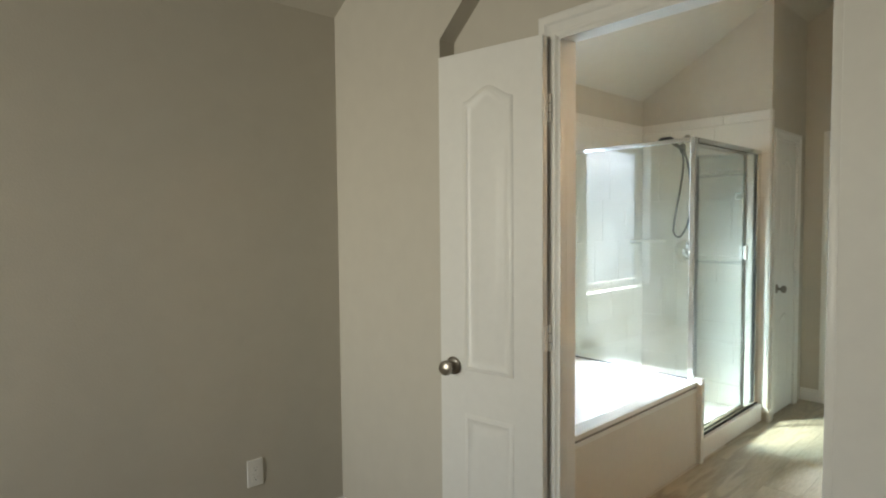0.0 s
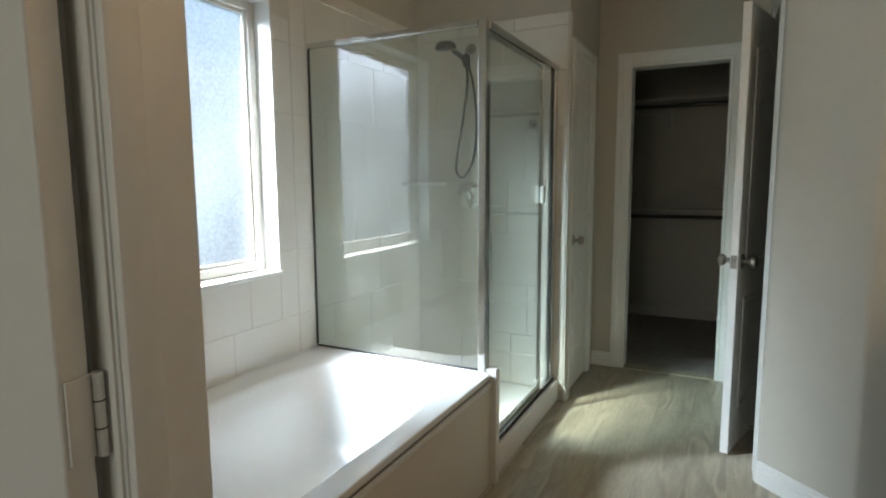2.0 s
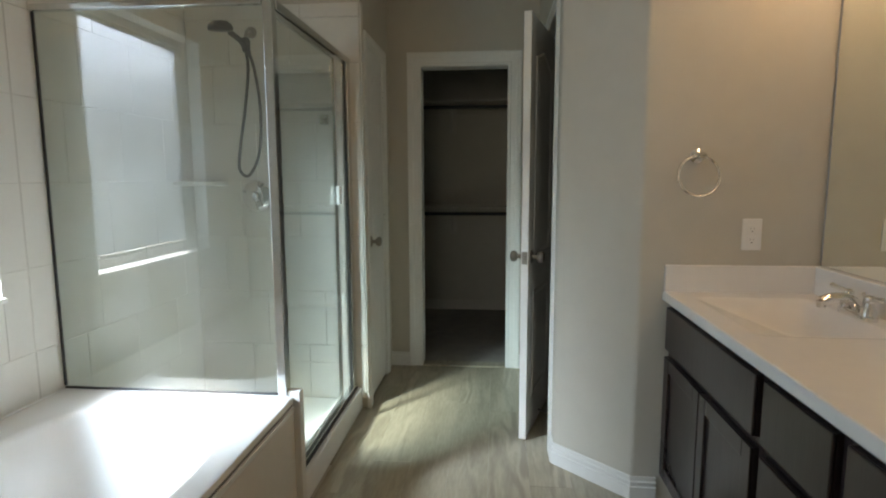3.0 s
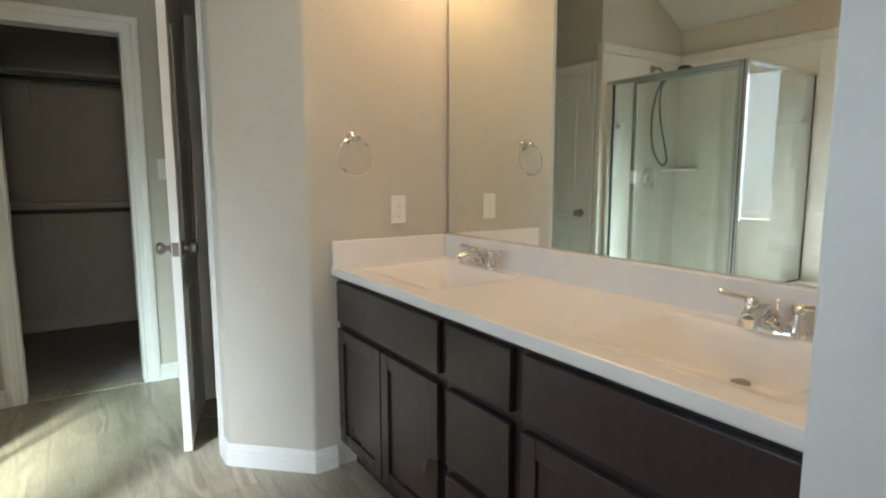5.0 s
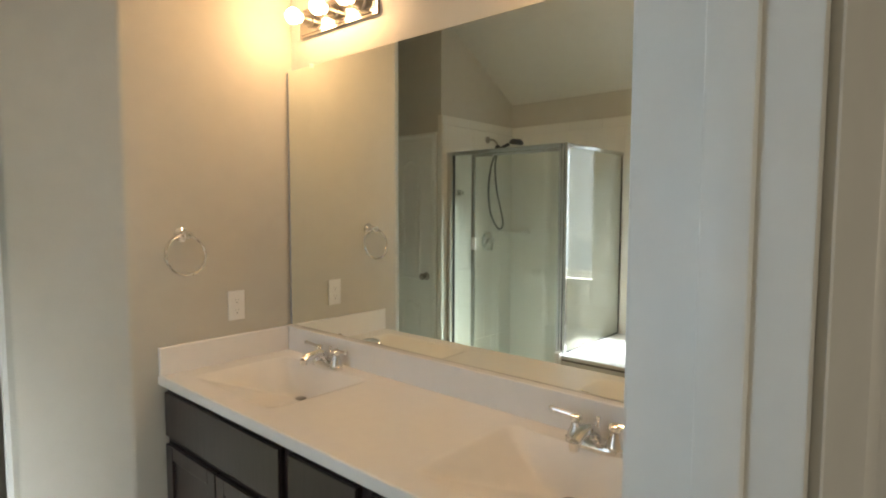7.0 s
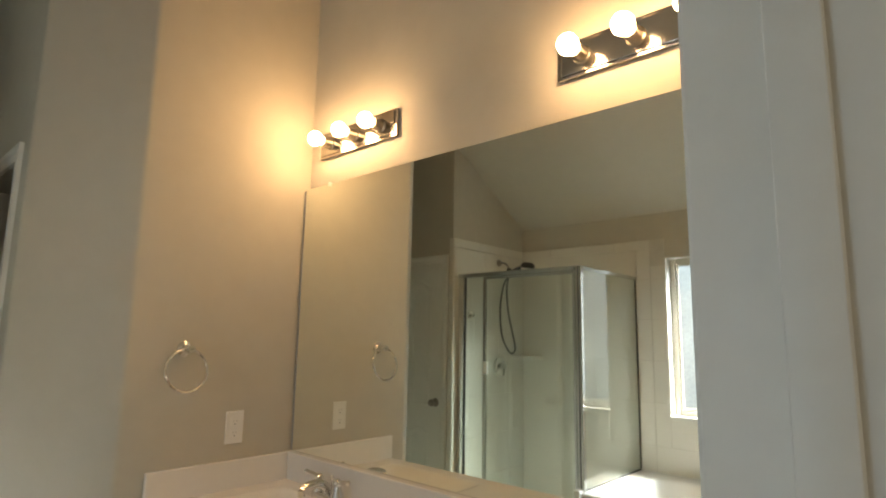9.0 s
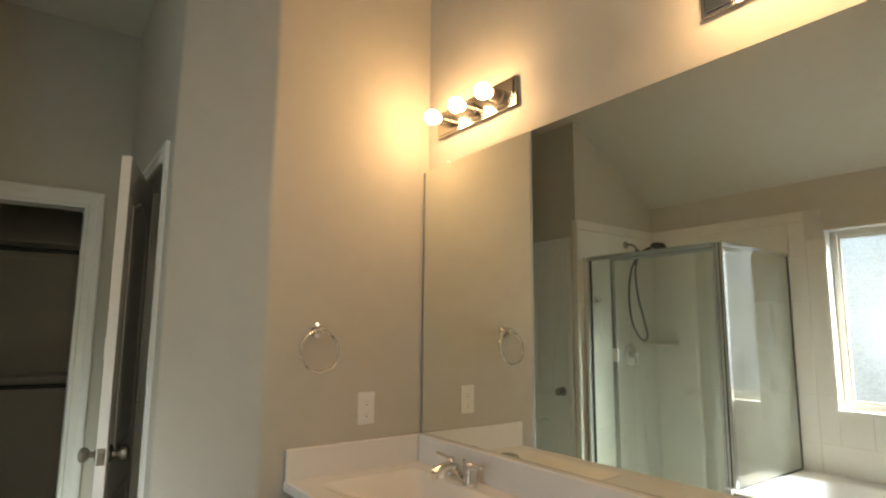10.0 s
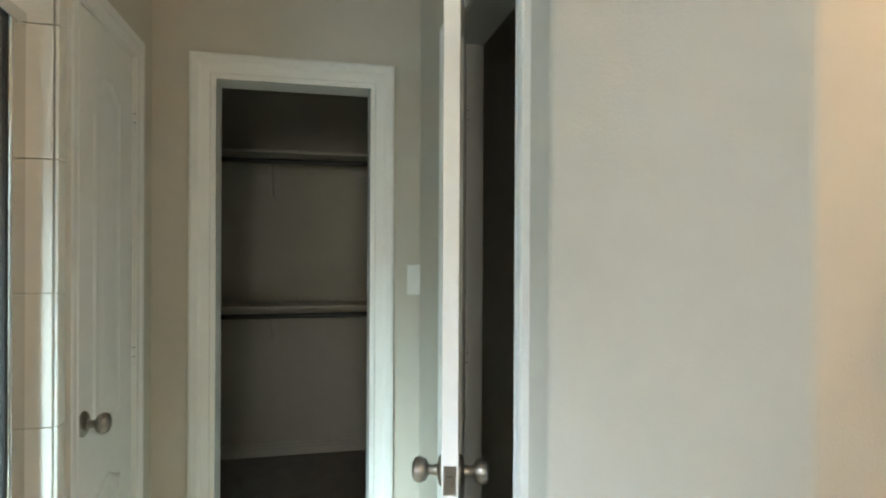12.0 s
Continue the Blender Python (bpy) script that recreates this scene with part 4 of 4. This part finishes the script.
# ---- mirror ----
mi = thing("wall_mirror", (2.62, MY, 0.968), "large frameless wall mirror above the vanity", "mirror")
mg = part("mirror_glass", one_box(-0.955, 0.957, -0.005, 0.0, -0.542, 0.542), MIRROR, mi)
mg.matrix_basis = pose(0, -0.852 - MY, 1.513 - 0.968, 0.05, 0, 0.2) @ Matrix.Translation((2.62, MY, 0.968))
part("edge_strip", one_box(3.577, 3.596, MY + 0.002, -0.8535, 0.968, 2.052, 0.002), EDGE, mi, "grey-blue side edge in the corner")
part("bottom_channel", one_box(WX + 0.004, VX - 0.022, -0.862, -0.852, 0.9665, 0.971, 0.001), ALU, mi, "thin metal channel")
for cx in (3.41, 1.955):
    part("clip", one_box(cx - 0.005, cx + 0.005, -0.860, -0.843, 2.046, 2.061, 0.002), PLASTIC, mi, "small clear plastic mirror clip")

# ---- vanity lights ----


def vanity_light(x0, x1):
    v = thing("vanity_light", ((x0 + x1) / 2, MY, 2.2), "chrome bar light with three lit globe bulbs above the mirror", "wall lamp", group="vanity lights")
    zc = 2.239
    part("back_plate", one_box(x0, x1, MY + 0.001, MY + 0.016, zc - 0.056, zc + 0.056, 0.003), LIGHT_BAR, v)
    part("plate_rim", one_box(x0 + 0.012, x1 - 0.012, MY + 0.016, MY + 0.020, zc - 0.047, zc + 0.047, 0.003), LIGHT_BAR, v)
    for k in range(3):
        cx = x1 - 0.083 - k * (x1 - x0 - 0.166) / 2
        m = pose(cx, MY + 0.018, zc, -90, 0, 0)
        part("socket", lathe(bmesh.new(), [(0, 0), (0.028, 0), (0.028, 0.006), (0.023, 0.010), (0.023, 0.047), (0.020, 0.050), (0, 0.050)], m), BRUSHED, v, "metal bulb socket", smooth=True)
        b = [(0, 0.044), (0.013, 0.044), (0.014, 0.054)] + [(0.030 * math.sin(radians(t)), 0.084 - 0.030 * math.cos(radians(t))) for t in range(28, 180, 12)] + [(0, 0.114)]
        part("bulb", lathe(bmesh.new(), b, m), BULB, v, "lit round globe bulb", smooth=True)


vanity_light(3.032, 3.517)
vanity_light(1.851, 2.336)

# ---- towel ring, outlets, switch ----
t = thing("towel_ring", (VX, -0.387, 1.38), "chrome towel ring on the wall beside the mirror", "towel ring")
RZ = 1.377
part("wall_plate", lathe(bmesh.new(), [(0, 0), (0.027, 0), (0.027, 0.005), (0.021, 0.010), (0.013, 0.014), (0.011, 0.034), (0.015, 0.038), (0.015, 0.060), (0.012, 0.064), (0, 0.064)], pose(VX, -0.387, RZ, 0, -90, 0)), CHROME, t, smooth=True)
part("post_cap", one_box(VX - 0.064, VX - 0.036, -0.407, -0.373, RZ - 0.012, RZ + 0.012, 0.011, seg=4), CHROME, t, smooth=True)
part("ring", tube(bmesh.new(), [(VX - 0.05 + 0.012 * math.cos(2 * math.pi * i / 48), -0.381 + 0.073 * math.sin(2 * math.pi * i / 48), RZ - 0.074 + 0.073 * math.cos(2 * math.pi * i / 48)) for i in range(48)], 0.0055, 10, True), CHROME, t, smooth=True)


def wall_plate(name, m, label, category, switch=False):
    """Local x across, y out of the wall, z up."""
    o = thing(name, (0, 0, 0), label, category)
    part("cover_plate", one_box(-0.036, 0.036, 0, 0.006, -0.060, 0.060, 0.003), PLASTIC, o)
    if switch:
        part("toggle", one_box(-0.017, 0.017, 0.006, 0.009, -0.034, 0.034, 0.001), PLASTIC, o)
    else:
        for z in (-0.021, 0.021):
            r = part("receptacle", one_box(-0.017, 0.017, 0.006, 0.008, z - 0.015, z + 0.015, 0.001), PLASTIC, o)
            for x in (-0.006, 0.006):
                part("slot", one_box(x - 0.0012, x + 0.0012, 0.008, 0.0086, z - 0.001, z + 0.005), SLOT_GREY, r)
            part("ground_slot", lathe(bmesh.new(), [(0, 0), (0.0024, 0), (0.0024, 0.0006), (0, 0.0006)], pose(0, 0.008, z - 0.009, -90, 0, 0), 8), SLOT, r)
        part("screw", lathe(bmesh.new(), [(0, 0), (0.003, 0), (0.0025, 0.001), (0, 0.001)], pose(0, 0.006, 0, -90, 0, 0), 8), PLASTIC, o)
    o.matrix_basis = m
    return o


wall_plate("outlet", pose(VX, -0.600, 1.083, 0, 0, 90), "white duplex outlet on the wall above the vanity", "outlet")
wall_plate("outlet", pose(1.056, NY, 0.35, 0, 0, 180), "white outlet low on the bedroom wall", "outlet")
wall_plate("light_switch", pose(EX, 0.105, 1.267, 0, 0, 90), "white rocker switch beside the closet casing", "light switch", True)

# ---- walk-in closet ----


def closet_shelf(z):
    s = thing("closet_shelf", (6.6, 0.4, z), "white closet shelf with a hanging rod on the far wall", "shelf", group="closet shelves")
    # board and brackets carry the closet's shade in their colour
    part("board", one_box(6.55, 6.86, -1.19, 1.95, z - 0.009, z + 0.009, 0.003), SHADED_TRIM, s)
    part("cleat", one_box(6.842, 6.86, -1.19, 1.95, z - 0.10, z - 0.010), WALL, s)
    part("rod", tube(bmesh.new(), [(6.58, -1.19, z - 0.055), (6.58, 1.95, z - 0.055)], 0.016), GUNMETAL, s, "dark hanging rod", smooth=True)
    for y in (-0.4, 0.77):
        b = part("bracket", one_box(6.838, 6.852, y - 0.03, y + 0.03, z - 0.27, z - 0.012, 0.002), SHADED_TRIM, s)
        part("bracket_arm", tube(bmesh.new(), [(6.845, y, z - 0.25), (6.71, y, z - 0.14), (6.59, y, z - 0.03)], 0.007), SHADED_TRIM, b)


closet_shelf(1.98)
closet_shelf(1.02)

# ---- door stop and small things ----
ds = thing("door_stop", (4.30, 0.16, 0), "small spring door stop on the toilet room door", "door stop")
part("spring", tube(bmesh.new(), [(4.25, 0.13, 0.09), (4.19, 0.07, 0.095)], 0.006), BRUSHED, ds, smooth=True)

# ---- tiles and planks ----
MESHES = {}


def piece(name, key, bm_of, mat, at, parent):
    if key not in MESHES:
        bm = fix(bm_of())
        me = bpy.data.meshes.new(name)
        bm.to_mesh(me)
        bm.free()
        me.materials.append(mat)
        MESHES[key] = me
    ob = new(name, MESHES[key])
    ob.location = at
    ob.parent = parent


def tile_box(w, h, axis):
    def make():
        return box(bmesh.new(), 0, w, 0, 0.008, 0, h, 0.0012, 1) if axis == "y" else box(bmesh.new(), 0, 0.008, 0, w, 0, h, 0.0012, 1)
    return make


def border_box(w, axis):
    """Rounded trim tile that stands a little proud of the field."""
    def make():
        a = (0, w, 0, 0.011) if axis == "y" else (0, 0.011, 0, w)
        return box(bmesh.new(), *a, 0, BORDER - JOINT, 0.004, 2)
    return make


def minus(r, c):
    """Rectangle r without rectangle c, as up to four rectangles."""
    x0, x1, z0, z1 = r
    a0, a1, b0, b1 = c
    if x1 <= a0 or x0 >= a1 or z1 <= b0 or z0 >= b1:
        return [r]
    out = []
    if x0 < a0:
        out.append((x0, a0, z0, z1))
    if x1 > a1:
        out.append((a1, x1, z0, z1))
    m0, m1 = max(x0, a0), min(x1, a1)
    if z0 < b0:
        out.append((m0, m1, z0, b0))
    if z1 > b1:
        out.append((m0, m1, b1, z1))
    return out


TH, TL, JOINT, TTOP, BORDER = 0.306, 0.33, 0.0022, 2.205, 0.072


def lay_tiles(parent, axis, u0, u1, z0, z1, fixed, first, step, hole=None, border=False):
    """Rows from TTOP down; first: a joint in the top row, step: its shift from row to row."""
    row, top = 0, TTOP
    while top > z0 + 0.01:
        low, high = max(z0, top - TH), min(top, z1 - (BORDER if border and row == 0 else 0.0))
        u = u0 + (first + step * row - u0) % TL
        cuts = [u0]
        while u < u1 - 0.07:
            if u > u0 + 0.07:
                cuts.append(u)
            u += TL
        for a, b in zip(cuts, cuts[1:] + [u1]):
            for r in (minus((a, b, low, high), hole) if hole else [(a, b, low, high)]):
                wd, ht = r[1] - r[0] - JOINT, r[3] - r[2] - JOINT
                if wd > 0.008 and ht > 0.008:
                    at = (r[0], fixed, r[2]) if axis == "y" else (fixed, r[0], r[2])
                    piece("tile", (axis, round(wd, 3), round(ht, 3)), tile_box(wd, ht, axis), TILE, at, parent)
        top -= TH
        row += 1
    if border:
        n = round((u1 - u0) / 0.33)
        for k in range(n):
            u, wd = u0 + (u1 - u0) * k / n, (u1 - u0) / n - JOINT
            at = (u, fixed - 0.003, z1 - BORDER) if axis == "y" else (fixed - 0.003, u, z1 - BORDER)
            piece("border_tile", ("border", axis, round(wd, 3)), border_box(wd, axis), TILE, at, parent)


bm = box(bmesh.new(), 3.10 + 0.021, SX0 - 0.001, NY - 0.0105, NY - 0.0005, 0.06, TTOP - 0.003)
for q in ((WX + 0.001, WIN[0] - 0.002, TZ + 0.006, 1.998), (WIN[0] - 0.002, 3.121, TZ + 0.006, WIN[2] - 0.014)):
    box(bm, q[0], q[1], NY - 0.0105, NY - 0.0005, q[2], q[3])
structure("tile_bed_north", bm, GROUT, "pale grout bed behind the wall tiles", "grout")
lay_tiles(wall_north, "y", 3.235, SX0 - 0.012, 0.06, TTOP, NY - 0.012, 3.338, -0.1, border=True)
lay_tiles(wall_north, "y", WX, 3.231, TZ + 0.001, 2.0, NY - 0.012, 3.338, -0.1, (WIN[0], WIN[1], WIN[2], WIN[3]))
end_wall = bpy.data.objects["wall_shower_end"]
lay_tiles(end_wall, "x", 1.079, NY - 0.012, 0.06, TTOP, SX0 - 0.012, 1.13, 0.1, border=True)

z = TTOP
while z > 0.15:
    lo = max(0.10, z - TH)
    piece("tile", ("bull", round(z - lo, 3)), lambda h=z - lo: box(bmesh.new(), 0, 0.042, 0, 0.008, 0, h - JOINT, 0.0025, 2), TILE, (SX0 - 0.0125, 1.075 - 0.008, lo), end_wall)
    z -= TH

PW, PL = 0.178, 1.22
rng = random.Random(4)
y = -0.86
while y < 1.20:
    x = WX - 0.095 - rng.random() * 0.9
    while x < EX + 0.01:
        a, b = max(x, WX - 0.095), min(x + PL, EX + 0.01)
        if b - a > 0.03 and not (y > 1.0 and b < 4.2):
            ln = round(b - a - 0.0007, 3)
            piece("plank", ("p", ln), lambda ln=ln: box(bmesh.new(), 0, ln, 0, PW - 0.0007, -0.006, 0, 0.0004, 1), VINYL, (a, y, 0), floor)
        x += PL
    y += PW
